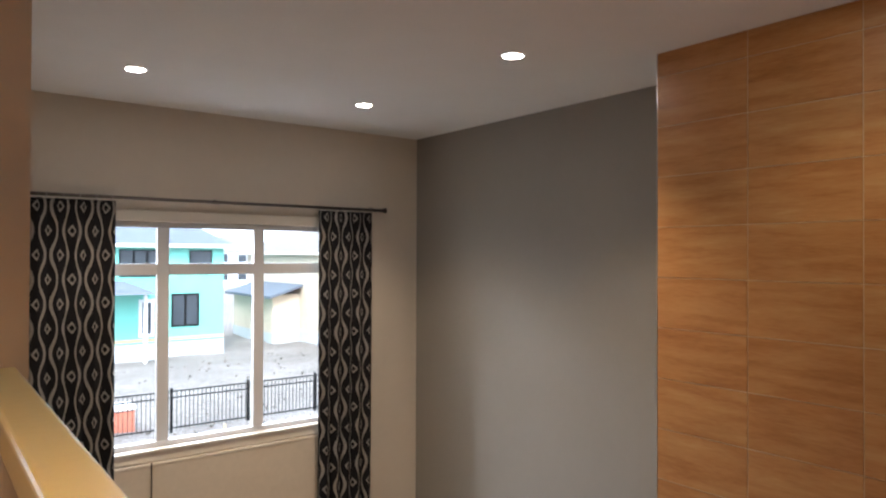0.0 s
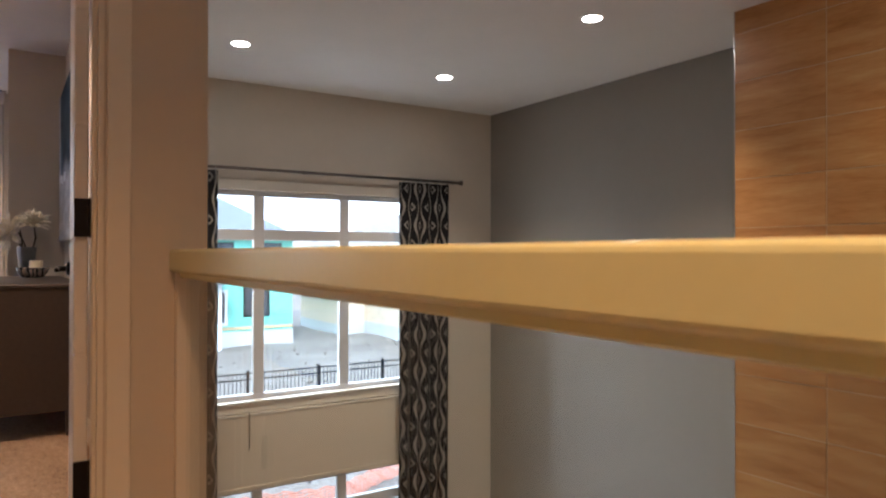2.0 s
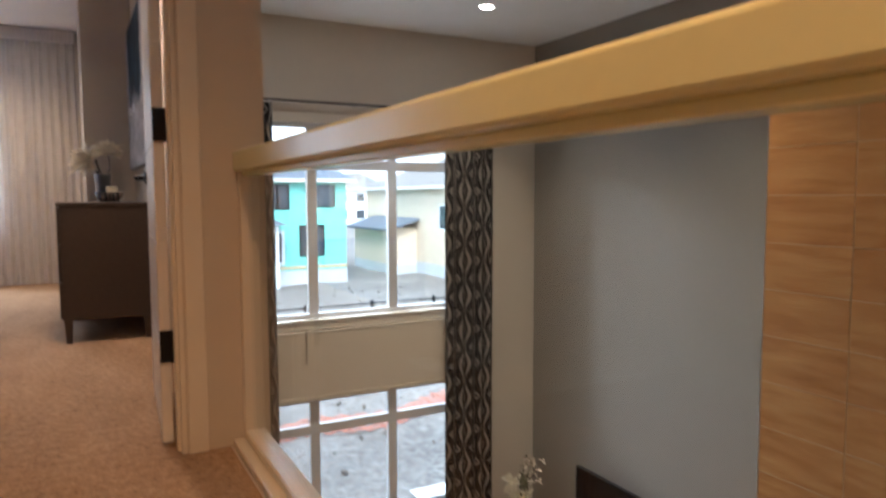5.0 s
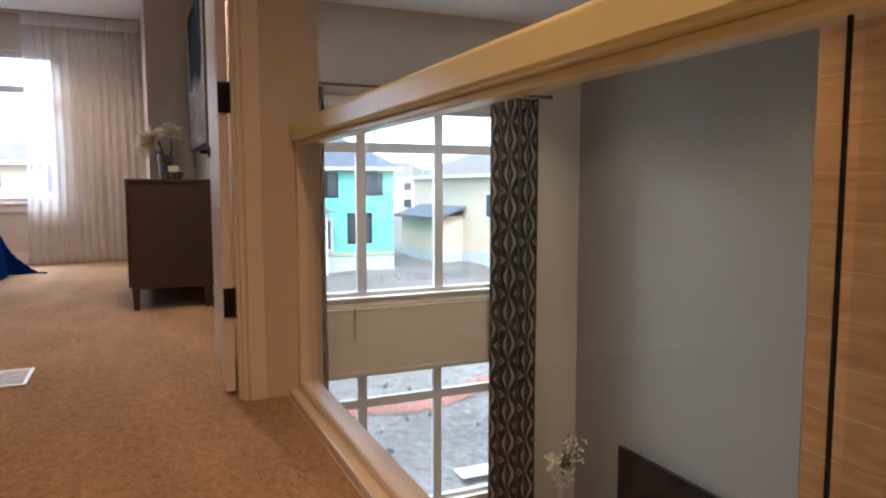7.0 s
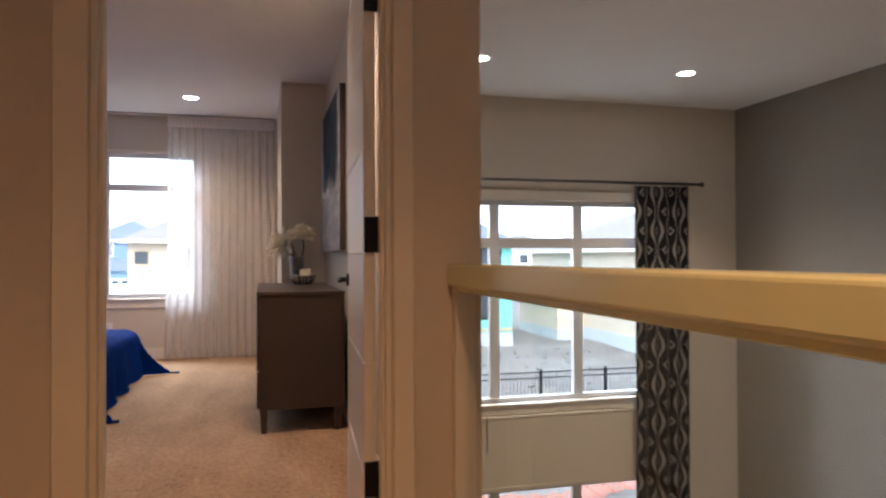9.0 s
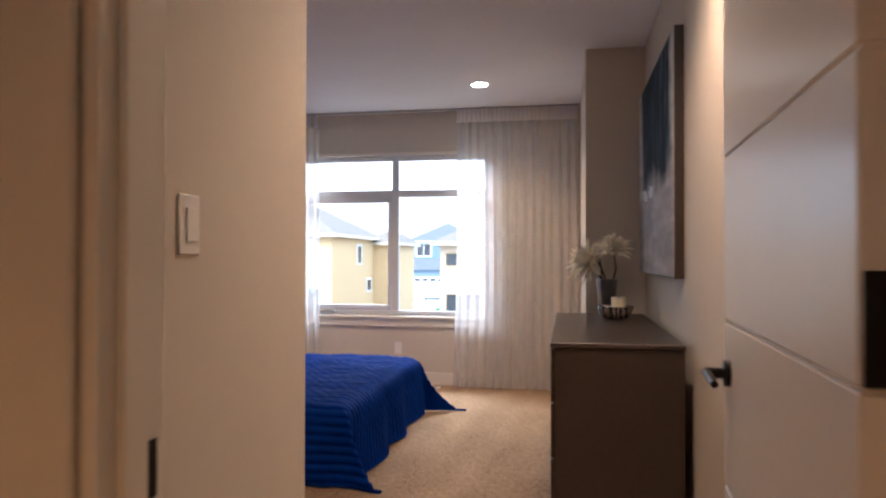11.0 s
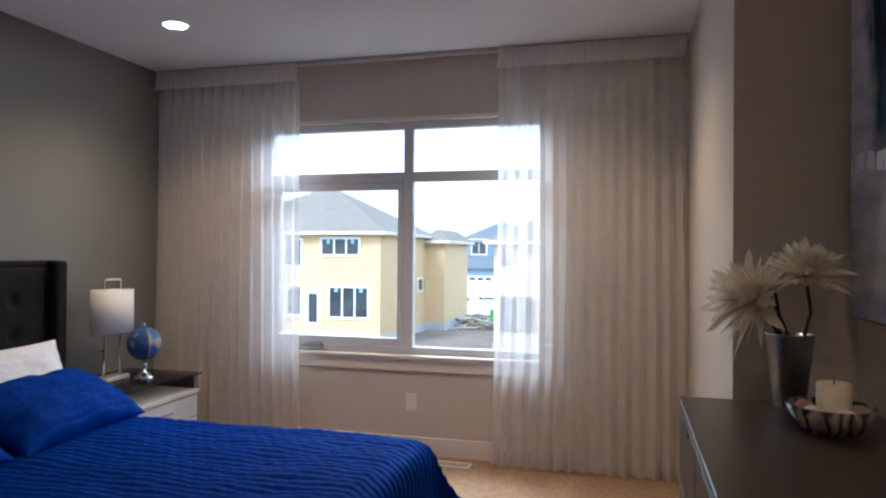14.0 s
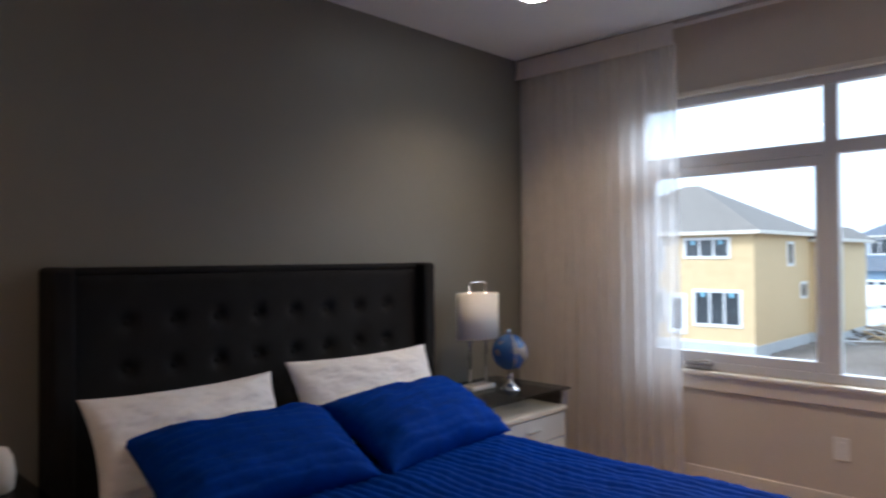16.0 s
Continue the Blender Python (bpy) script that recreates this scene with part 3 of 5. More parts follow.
# great-room frames use greyed vinyl: their backlit shade is put into the colour
gw_top = window("window_1", "three-light upper window with transom, frame greyed as backlit", Y_GR, *GW, *GU, (1.768, 2.676), 1.272, 0.035, M["greyed_vinyl"], thick=0.052)
gw_low = window("window_2", "three-light lower window with transom, frame greyed as backlit", Y_GR, *GW, *GL, (1.757, 2.656), -1.53, 0.035, M["greyed_vinyl"], thick=0.052)
bw = window("window_3", "pale grey bedroom window with four lights", Y_BED, *BW, *BZ, (-2.165,), 1.925, 0.03, M["greyed_vinyl"], thick=0.036)
part("opening_sash", box(box(box(box(bmesh.new(), -3.21, -2.20, 8.232, 8.282, 0.735, 0.79, 0.004), -3.21, -2.20, 8.232, 8.282, 1.835, 1.888, 0.004), -3.21, -3.16, 8.232, 8.282, 0.79, 1.835, 0.004), -2.245, -2.20, 8.232, 8.282, 0.79, 1.835, 0.004), M["greyed_vinyl"], bw)
part("crank", box(tube(bmesh.new(), [(-2.92, 8.205, 0.735), (-2.84, 8.19, 0.745), (-2.80, 8.19, 0.742)], 0.007), -2.96, -2.80, 8.20, 8.232, 0.712, 0.732, 0.006), M["steel"], bw, "folded crank handle")
part("latch", boxed(-2.232, -2.214, 8.212, 8.232, 0.93, 1.06, 0.005), M["greyed_vinyl"], bw, "lock lever")
part("window_sill", boxed(BW[0] - 0.05, BW[1] + 0.05, Y_BED - 0.035, Y_BED + 0.03, 0.658, 0.684, 0.006, 2), M["trim_paint"], bw, "cream painted sill")
part("apron", boxed(BW[0] - 0.03, BW[1] + 0.03, Y_BED - 0.016, Y_BED - 0.001, 0.575, 0.658, 0.003), M["trim_paint"], bw)
part("head_casing", boxed(BW[0] - 0.03, BW[1] + 0.03, Y_BED - 0.016, Y_BED - 0.001, BZ[1], BZ[1] + 0.03, 0.003), M["trim_paint"], bw)
for w, (z0, z1) in ((gw_top, GU), (gw_low, GL)):
    part("window_sill", boxed(GW[0] - 0.04, GW[1] + 0.04, Y_GR - 0.035, Y_GR + 0.035, z0 - 0.028, z0 - 0.002, 0.006, 2), M["trim_paint"], w, "cream painted sill")
    part("apron", boxed(GW[0] - 0.02, GW[1] + 0.02, Y_GR - 0.016, Y_GR - 0.001, z0 - 0.11, z0 - 0.028, 0.003), M["trim_paint"], w)
    part("head_casing", boxed(GW[0] - 0.02, GW[1] + 0.02, Y_GR - 0.016, Y_GR - 0.001, z1 + 0.002, z1 + 0.10, 0.003), M["trim_paint"], w)

# ---- bedroom door ----
door = thing("door_1", "white grooved bedroom door standing open", "door", kind="structure")
part("jamb", boxed(DX[0], DX[0] + 0.016, Y_DOOR - 0.002, Y_DOOR + 0.122, 0, DZ - 0.016), M["trim_paint"], door)
part("jamb", boxed(DX[1] - 0.016, DX[1], Y_DOOR - 0.002, Y_DOOR + 0.122, 0, DZ - 0.016), M["trim_paint"], door)
part("jamb", boxed(DX[0], DX[1], Y_DOOR - 0.002, Y_DOOR + 0.122, DZ - 0.016, DZ - 0.001), M["trim_paint"], door)
part("door_stop", boxed(DX[0] + 0.016, DX[0] + 0.028, Y_DOOR + 0.03, Y_DOOR + 0.075, 0, DZ - 0.016, 0.002), M["trim_paint"], door)
part("door_stop", boxed(DX[1] - 0.028, DX[1] - 0.016, Y_DOOR + 0.03, Y_DOOR + 0.075, 0, DZ - 0.016, 0.002), M["trim_paint"], door)
for ya, yb in ((Y_DOOR - 0.017, Y_DOOR - 0.003), (Y_DOOR + 0.123, Y_DOOR + 0.137)):
    for xa, xb in ((DX[0] - 0.10, DX[0] - 0.006), (DX[1] + 0.006, DX[1] + 0.075)):
        part("casing", boxed(xa, xb, ya, yb, 0, DZ + 0.09, 0.004), M["trim_paint"], door)
    part("casing", boxed(DX[0] - 0.006, DX[1] + 0.006, ya, yb, DZ + 0.004, DZ + 0.09, 0.004), M["trim_paint"], door)
part("strike_plate", boxed(DX[0] + 0.016, DX[0] + 0.019, Y_DOOR + 0.08, Y_DOOR + 0.105, 0.985, 1.055), M["black_metal"], door, "black strike plate")
HX, HY = DX[1] - 0.016, Y_DOOR + 0.10       # hinge line
leaf_x0, leaf_x1 = HX - 0.044, HX - 0.004
bmL = bmesh.new()
GROOVES = [0.40, 0.775, 1.14, 1.50, 1.865]
edges_z = [0.012] + [g for g in GROOVES] + [2.215]
for a, b in zip(edges_z, edges_z[1:]):
    box(bmL, leaf_x0, leaf_x1, HY + 0.006, HY + 0.848, a + 0.002, b - 0.002, 0.004)
box(bmL, leaf_x0 + 0.005, leaf_x1 - 0.005, HY + 0.008, HY + 0.846, 0.014, 2.21)
leaf = part("door_leaf", bmL, M["door_paint"], door)
part("door_handle", tube(lathe(bmesh.new(), [(0.028, 0), (0.028, 0.010), (0.012, 0.014), (0.012, 0.045)], 20, (leaf_x0, HY + 0.785, 1.03), pose(0, 0, 0, 0, -90, 0)), [(leaf_x0 - 0.045, HY + 0.795, 1.03), (leaf_x0 - 0.047, HY + 0.73, 1.03), (leaf_x0 - 0.047, HY + 0.665, 1.026)], 0.010, 0.008, 10), M["black_metal"], leaf, "black lever handle")
leaf.matrix_basis = Matrix.Translation((HX - 0.018, HY + 0.003, 0)) @ pose(0, 0, 0, 0, 0, -3.2) @ Matrix.Translation((-HX + 0.006, -HY + 0.003, 0))
part("latch_plate", boxed(leaf_x0 + 0.008, leaf_x1 - 0.008, HY + 0.847, HY + 0.850, 0.99, 1.05), M["black_metal"], leaf)
for z in (0.385, 1.205, 2.02):
    bm = box(bmesh.new(), leaf_x0 - 0.012, leaf_x1 - 0.006, HY - 0.002, HY + 0.003, z - 0.06, z + 0.06, 0.001)
    box(bm, HX - 0.003, HX - 0.0005, HY - 0.045, HY - 0.004, z - 0.06, z + 0.06, 0.001)
    part("hinge", tube(bm, [(HX - 0.008, HY - 0.003, z - 0.062), (HX - 0.008, HY - 0.003, z + 0.062)], 0.008, n=12), M["black_metal"], door, "black butt hinge")


# ---- small wall fittings ----
def wall_plate(name, label, category, m, w=0.075, h=0.118, rocker=True, gangs=1):
    o = tagged(thing(name, label, category))
    o.matrix_basis = m
    part("plate", boxed(-w / 2, w / 2, -0.006, 0, -h / 2, h / 2, 0.003), M["plastic"], o)
    for g in range(gangs):
        cx = (g - (gangs - 1) / 2) * 0.046
        if rocker:
            part("rocker", boxed(cx - 0.016, cx + 0.016, -0.010, -0.0062, -0.033, 0.033, 0.002), M["plastic"], o)
        else:
            for s in (-1, 1):
                part("socket", boxed(cx - 0.017, cx + 0.017, -0.009, -0.0062, s * 0.021 - 0.014, s * 0.021 + 0.014, 0.003), M["plastic"], o)
    return o


wall_plate("outlet", "white duplex outlet on the window wall", "outlet", pose(-2.125, Y_BED - 0.001, 0.36), rocker=False)
wall_plate("light_switch", "white rocker switch inside the door", "switch", pose(-1.169, 2.655, 1.34, 0, 0, 90))
wall_plate("light_switch", "white double rocker switch on the hall wall", "switch", pose(-1.362, Y_DOOR - 0.001, 1.385), w=0.12, h=0.15, gangs=2)


def floor_register(label, x0, x1, y0, y1):
    o = thing("floor_register", label, "vent", at=((x0 + x1) / 2, (y0 + y1) / 2, 0.0))
    a, b = (x1 - x0) / 2, (y1 - y0) / 2
    # dark sheet below the slats, in place of the shade in the duct
    part("duct_shade", boxed(-a + 0.012, a - 0.012, -b + 0.012, b - 0.012, 0.001, 0.004), M["dark_slot"], o)
    part("frame", box(box(box(box(bmesh.new(), -a, a, -b, -b + 0.018, 0, 0.009, 0.002), -a, a, b - 0.018, b, 0, 0.009, 0.002), -a, -a + 0.018, -b + 0.018, b - 0.018, 0, 0.009, 0.002), a - 0.018, a, -b + 0.018, b - 0.018, 0, 0.009, 0.002), M["plastic"], o)
    long_x = a > b
    n = 16
    L = (a if long_x else b) - 0.018
    for i in range(n):
        c = -L + (i + 0.5) * 2 * L / n
        if long_x:
            part("slat", boxed(c - 0.0028, c + 0.0028, -b + 0.018, b - 0.018, 0.003, 0.008), M["plastic"], o)
        else:
            part("slat", boxed(-a + 0.018, a - 0.018, c - 0.0028, c + 0.0028, 0.003, 0.008), M["plastic"], o)


floor_register("white metal floor register beside the window wall", -1.955, -1.665, 7.98, 8.09)
floor_register("white metal floor register inside the doorway", -1.06, -0.915, 2.71, 3.01)


# ---- recessed ceiling lights ----
def downlight(x, y, label, watts, colour=(1.0, 0.77, 0.52), spread=130):
    o = thing("recessed_light", label, "ceiling light", "recessed ceiling lights", at=(x, y, CEIL))
    bm = lathe(bmesh.new(), [(0.082, 0), (0.082, -0.004), (0.076, -0.007), (0.066, -0.004), (0.066, -0.001)], 32)
    part("trim_ring", bm, M["plastic"], o, smooth=True)
    part("lens", lathe(bmesh.new(), [(0.064, -0.001), (0.064, -0.004), (0.03, -0.006)], 32), M["glow"], o, "glowing lens")
    lamp = new("recessed_lamp", bpy.data.lights.new("recessed_lamp", "SPOT"))
    lamp.data.energy, lamp.data.color = watts, colour
    lamp.data.spot_size, lamp.data.spot_blend, lamp.data.shadow_soft_size = radians(spread), 0.8, 0.06
    lamp.parent = o
    lamp.matrix_basis = pose(0, 0, -0.02)


GRL, BEDL, HALLL = 42, 22, 31
for x, y in ((1.224, 5.183), (3.125, 5.183), (3.125, 3.267)):
    downlight(x, y, "lit recessed light in the great-room ceiling", GRL, spread=108)
downlight(3.125, 1.351, "dimmer lit recessed light before the fireplace column", 7, spread=112)
for x, y in ((-3.295, 7.184), (-1.171, 7.184)):
    downlight(x, y, "lit recessed light in the bedroom ceiling", BEDL, (1.0, 0.70, 0.42))
for x, y in ((-0.30, 0.05), (-0.95, -2.3)):
    downlight(x, y, "lit recessed light in the hall ceiling", HALLL, (1.0, 0.49, 0.18), 126)
# unseen lamp, added to brighten and warm the wall by the door
downlight(-0.34, 3.8, "unseen recessed light added inside the bedroom door", 27, (1.0, 0.66, 0.42), 134)
# added lamp out of view, gives the headboard side its warm light
downlight(-3.295, 4.29, "unseen recessed light added for warm light at the bedside", 6, (1.0, 0.52, 0.22), 120)

# ---- railing over the great room ----
rail = thing("glass_railing", "cream wooden railing with clear glass panels", "railing")
RX0, RX1 = 0.112, 0.204
Y_END = -2.9
part("handrail", boxed(RX0, RX1, Y_END, Y_DOOR - 0.001, 1.034, 1.107, 0.010, 3), M["rail_paint"], rail, "cream painted wooden handrail")
part("glazing_channel", boxed(0.140, 0.192, Y_END, Y_DOOR - 0.03, 1.016, 1.0345, 0.003), M["rail_paint"], rail)
part("base_rail", boxed(0.090, 0.226, Y_END, Y_DOOR - 0.001, -0.002, 0.028, 0.004), M["trim_paint"], rail)
part("base_stop", boxed(0.130, 0.205, Y_END, Y_DOOR - 0.03, 0.028, 0.062, 0.005), M["trim_paint"], rail)
part("end_post", boxed(0.130, 0.202, Y_DOOR - 0.034, Y_DOOR - 0.001, 0.028, 1.0335, 0.003), M["trim_paint"], rail)
for ya, yb in ((-0.210, Y_DOOR - 0.032), (Y_END, -0.232)):
    g = part("glass_panel", boxed(0.160, 0.172, ya, yb, 0.045, 1.022), M["pane"], rail, "clear tempered glass panel")
    g.visible_shadow = False
# dark strip stands for the dark gap and reflection where the panel ends
part("gap_strip", boxed(0.1640, 0.1686, -0.2140, -0.2105, 0.063, 1.0155), M["gap_dark"], rail, "dark strip for the gap and reflection at the glass end")

# ---- fireplace column ----
column = tagged(thing("fireplace_column", "honey-toned stone tiled fireplace column", "fireplace", kind="structure"))
CX, CY1, TW, TH = 3.848, 2.652, 0.62, 0.328
part("core", boxed(CX + 0.003, X_GREY, CY1 - 4 * TW, CY1 - 0.004, LOW, CEIL), M["grout"], column)
part("edge_trim", boxed(CX - 0.002, CX + 0.02, CY1 - 0.003, CY1 + 0.003, LOW, CEIL), M["steel"], column)


# ---- curtains ----
def drape(name, bm_mat, x0, x1, z0, z1, pleats, depth, fullness, parent, rows=24, flare=0.0, seed=1):
    """A hanging pleated cloth, thin but folded, with its own cloth length as texture coordinates."""
    rnd = random.Random(seed)
    bm = bmesh.new()
    uvl = bm.loops.layers.uv.new("UVMap")
    n = pleats * 10
    ph = [rnd.uniform(-0.5, 0.5) for _ in range(pleats + 2)]
    am = [rnd.uniform(0.65, 1.15) for _ in range(pleats + 2)]
    grid = []
    for j in range(rows + 1):
        fz = j / rows
        z = z1 + (z0 - z1) * fz
        line = []
        for i in range(n + 1):
            s = i / n * pleats
            k = int(s)
            f = s - k
            amp = depth * (am[k] * (1 - f) + am[k + 1] * f) * (0.55 + 0.45 * min(1, fz * 4)) 
            p = ph[k] * (1 - f) + ph[k + 1] * f
            a = 2 * math.pi * (s + 0.10 * p * fz)
            x = x0 + (x1 - x0) * i / n + 0.012 * math.sin(2 * a) * 0.4 + flare * (fz ** 2) * (i / n - 0.5) + 0.01 * math.sin(5 * fz + p * 4) * fz
            y = amp * math.sin(a)
            line.append(bm.verts.new((x, y, z)))
        grid.append(line)
    L = (x1 - x0) * fullness
    for j in range(rows):
        for i in range(n):
            fc = bm.faces.new((grid[j][i], grid[j + 1][i], grid[j + 1][i + 1], grid[j][i + 1]))
            for lp, (ii, jj) in zip(fc.loops, ((i, j), (i, j + 1), (i + 1, j + 1), (i + 1, j))):
                lp[uvl].uv = (L * ii / n, z1 + (z0 - z1) * jj / rows)
    return part(name, bm, bm_mat, parent, smooth=True)


for x0, x1, lab, sd in ((0.66, 1.335, "black curtain with silver ogee print, floor length", 3), (3.255, 3.89, "black curtain with silver ogee print, drawn aside", 5)):
    cu = thing("patterned_curtain", lab, "curtain", "great-room curtains", at=(0, 6.285, 0))
    drape("panel", M["ogee"], x0, x1, LOW + 0.02, 1.865, 5, 0.032, 1.75, cu, rows=40, seed=sd)
    for i in range(6):
        bm = bmesh.new()
        tx = x0 + (i + 0.25) / 5.5 * (x1 - x0)
        tube(bm, [(tx, 0.026 * math.cos(a), 1.895 + 0.026 * math.sin(a)) for a in [k * math.pi / 6 for k in range(13)]], 0.003, n=6)
        part("ring", bm, M["steel"], cu)
rod = thing("curtain_rod", "slim dark bronze curtain rod with flared ends", "curtain rod", at=(0, 6.285, 1.895))
part("pole", tube(bmesh.new(), [(0.42, 0, 0), (3.98, 0, 0)], 0.0145, n=14), M["rod_metal"], rod, smooth=True)
for x, s in ((0.42, -1), (3.98, 1)):
    part("finial", lathe(bmesh.new(), [(0.013, 0), (0.016, 0.01), (0.013, 0.03), (0.030, 0.085), (0.024, 0.09)], 16, (x, 0, 0), pose(0, 0, 0, 0, 90 * s, 0)), M["rod_metal"], rod, smooth=True)
for x in (0.55, 2.215, 3.945):
    part("bracket", lathe(tube(bmesh.new(), [(x, 0.103, 0.01), (x, 0.03, 0.005), (x, 0, -0.016)], 0.008), [(0.022, 0), (0.022, 0.006)], 16, (x, 0.104, 0.01), pose(0, 0, 0, 90, 0, 0)), M["rod_metal"], rod)

for x0, x1, pl, lab, sd in ((-4.085, -2.93, 14, "white sheer curtain panel hanging to the floor", 11), (-1.50, -0.345, 14, "white sheer curtain panel gathered beside the window", 12)):
    cu = thing("sheer_curtain", lab, "curtain", "sheer bedroom curtains", at=(0, 8.075, 0))
    drape("panel", M["sheer"], x0, x1, 0.012, 2.60, pl, 0.034, 1.5, cu, rows=26, flare=0.06, seed=sd)
    h = drape("header", M["sheer_band"], x0, x1, 2.592, 2.722, pl * 2, 0.007, 1.5, cu, rows=3, seed=sd + 1)
    h.location = (0, -0.042, 0)
    drape("hem", M["sheer"], x0, x1, 0.012, 0.11, pl, 0.033, 1.5, cu, rows=3, flare=0.06, seed=sd)
track = thing("curtain_track", "slim white ceiling curtain track", "curtain track", at=(0, 8.075, 0))
part("channel", boxed(-4.09, -0.33, -0.016, 0.016, 2.724, CEIL - 0.001, 0.003), M["steel"], track)

shade_t = thing("roller_shade", "beige roller shade drawn down between the windows", "blind", at=(0, Y_GR, 0))
part("fabric", boxed(0.92, 3.36, -0.030, -0.026, -1.165, -0.475), M["blind"], shade_t)
part("hem_bar", boxed(0.92, 3.36, -0.038, -0.022, -1.19, -1.150, 0.005, 2), M["blind"], shade_t)
part("cassette", boxed(0.90, 3.38, -0.036, -0.001, -0.475, -0.452, 0.004, 2), M["trim_paint"], shade_t)

part("cord", boxed(1.650, 1.662, -0.050, -0.040, -0.80, -0.44, 0.003), M["rod_metal"], shade_t, "dark pull cord")

# ---- great room below ----
tv = thing("television", "large black flat television on a low console", "television", at=(4.40, 4.61, -2.875))
part("panel", boxed(-0.02, 0.025, -0.72, 0.72, 0.03, 0.84, 0.006, 2), M["black_metal"], tv)
part("screen", boxed(-0.0245, -0.0205, -0.705, 0.705, 0.05, 0.825), M["screen"], tv)
part("foot", boxed(-0.1, 0.1, -0.25, 0.25, 0, 0.012, 0.004), M["black_metal"], tv)
part("neck", boxed(-0.02, 0.02, -0.06, 0.06, 0.012, 0.05), M["black_metal"], tv)
con = thing("media_console", "low dark wooden media console", "console", at=(4.32, 4.60, LOW))
part("body", boxed(-0.22, 0.22, -1.0, 1.0, 0.08, 0.38, 0.004), M["espresso"], con)
part("top", boxed(-0.235, 0.23, -1.02, 1.02, 0.38, 0.41, 0.004), M["espresso"], con)
for i in range(4):
    part("door", boxed(-0.238, -0.222, -0.99 + i * 0.497, -0.99 + i * 0.497 + 0.49, 0.09, 0.37, 0.003), M["espresso"], con)
part("plinth", boxed(-0.19, 0.2, -0.95, 0.95, 0, 0.08), M["espresso"], con)


def petal_flower(bm, centre, up, n, length, width, rnd, layers=3, droop=0.5, closed=0.15, turn=0.0):
    """A spiky many-petalled bloom: narrow curled petals in layers round an axis."""
    up = Vector(up).normalized()
    s = up.cross(Vector((0.2, 0.9, 0.1))).normalized()
    t = up.cross(s)
    c = Vector(centre)
    for L in range(layers):
        for i in range(n):
            a = 2 * math.pi * (i + 0.5 * L + rnd.uniform(-0.3, 0.3)) / n + turn if n > 1 else turn + rnd.uniform(-0.12, 0.12)
            lift = closed + (1.25 * L / max(1, layers - 1)) + rnd.uniform(-0.2, 0.2)
            d = (math.cos(a) * s + math.sin(a) * t) * math.cos(lift) + up * math.sin(lift)
            ln = length * rnd.uniform(0.7, 1.1) * (1 - 0.3 * L / layers)
            w = width * rnd.uniform(0.7, 1.2)
            side = d.cross(up).normalized() * w
            nrm = side.cross(d).normalized()
            curl = rnd.uniform(-0.2, 1.0) * droop
            prev = None
            for k, (f, ws) in enumerate(((0.03, 0.45), (0.3, 0.8), (0.6, 1.0), (0.85, 0.7), (1.0, 0.12))):
                p = c + d * ln * f + (Vector((0, 0, -1)) * curl * 0.35 + nrm * 0.1 * math.sin(i)) * ln * f * f
                cup = nrm * w * 0.45 * ws
                row = [bm.verts.new(p - side * ws + cup), bm.verts.new(p), bm.verts.new(p + side * ws + cup)]
                if prev:
                    for q in range(2):
                        bm.faces.new((prev[q], prev[q + 1], row[q + 1], row[q]))
                prev = row


fv = thing("floor_vase", "tall white ceramic floor vase in the corner", "vase", at=(4.07, 5.98, LOW))
part("body", lathe(bmesh.new(), [(0.052, 0), (0.058, 0.008), (0.056, 0.2), (0.048, 0.5), (0.046, 0.60), (0.051, 0.62), (0.044, 0.62), (0.040, 0.58), (0.038, 0.45)], 28), M["ceramic"], fv, smooth=True)
rnd = random.Random(8)
fa = thing("flower_arrangement", "cream silk lilies with olive foliage in the vase", "flowers", at=(4.07, 5.98, LOW))
bm = bmesh.new()
for cx, cy, cz in ((-0.02, -0.06, 0.66), (0.03, -0.07, 0.74), (-0.06, -0.04, 0.78), (-0.12, -0.02, 0.93)):
    petal_flower(bm, (cx, cy, cz), (cx - 0.3, cy - 0.7, 0.25), 6, 0.135, 0.030, rnd, 2)
part("bloom", bm, M["petal"], fa, "cream silk petals")
bm = bmesh.new()
for i in range(16):
    a, h = rnd.uniform(0, 6.28), rnd.uniform(0.64, 0.98)
    petal_flower(bm, (0.05 * math.cos(a), 0.05 * math.sin(a), h), (math.cos(a), math.sin(a), 0.6), 3, 0.09, 0.016, rnd, 1)
part("foliage", bm, M["leaf"], fa)
bm = bmesh.new()
for i in range(11):
    tip = Vector((rnd.uniform(0.04, 0.26), rnd.uniform(-0.10, 0.08), rnd.uniform(0.86, 1.14)))
    tube(bm, [(0, 0, 0.5), tuple(tip * 0.5 + Vector((0, 0, 0.36))), tuple(tip)], 0.005, 0.003, 6)
    petal_flower(bm, tuple(tip), (tip.x, tip.y, 0.5), 5, 0.06, 0.014, rnd, 2)
    bud = bmesh.new()
    petal_flower(bud, tuple(tip + Vector((0, -0.02, 0.01))), (tip.x - 0.2, -0.6, 0.5), 3, 0.055, 0.013, rnd, 1)
    part("bud", bud, M["ball"], fa, "pale dried bud")
part("sprigs", bm, M["stem"], fa, "dark dried sprigs")

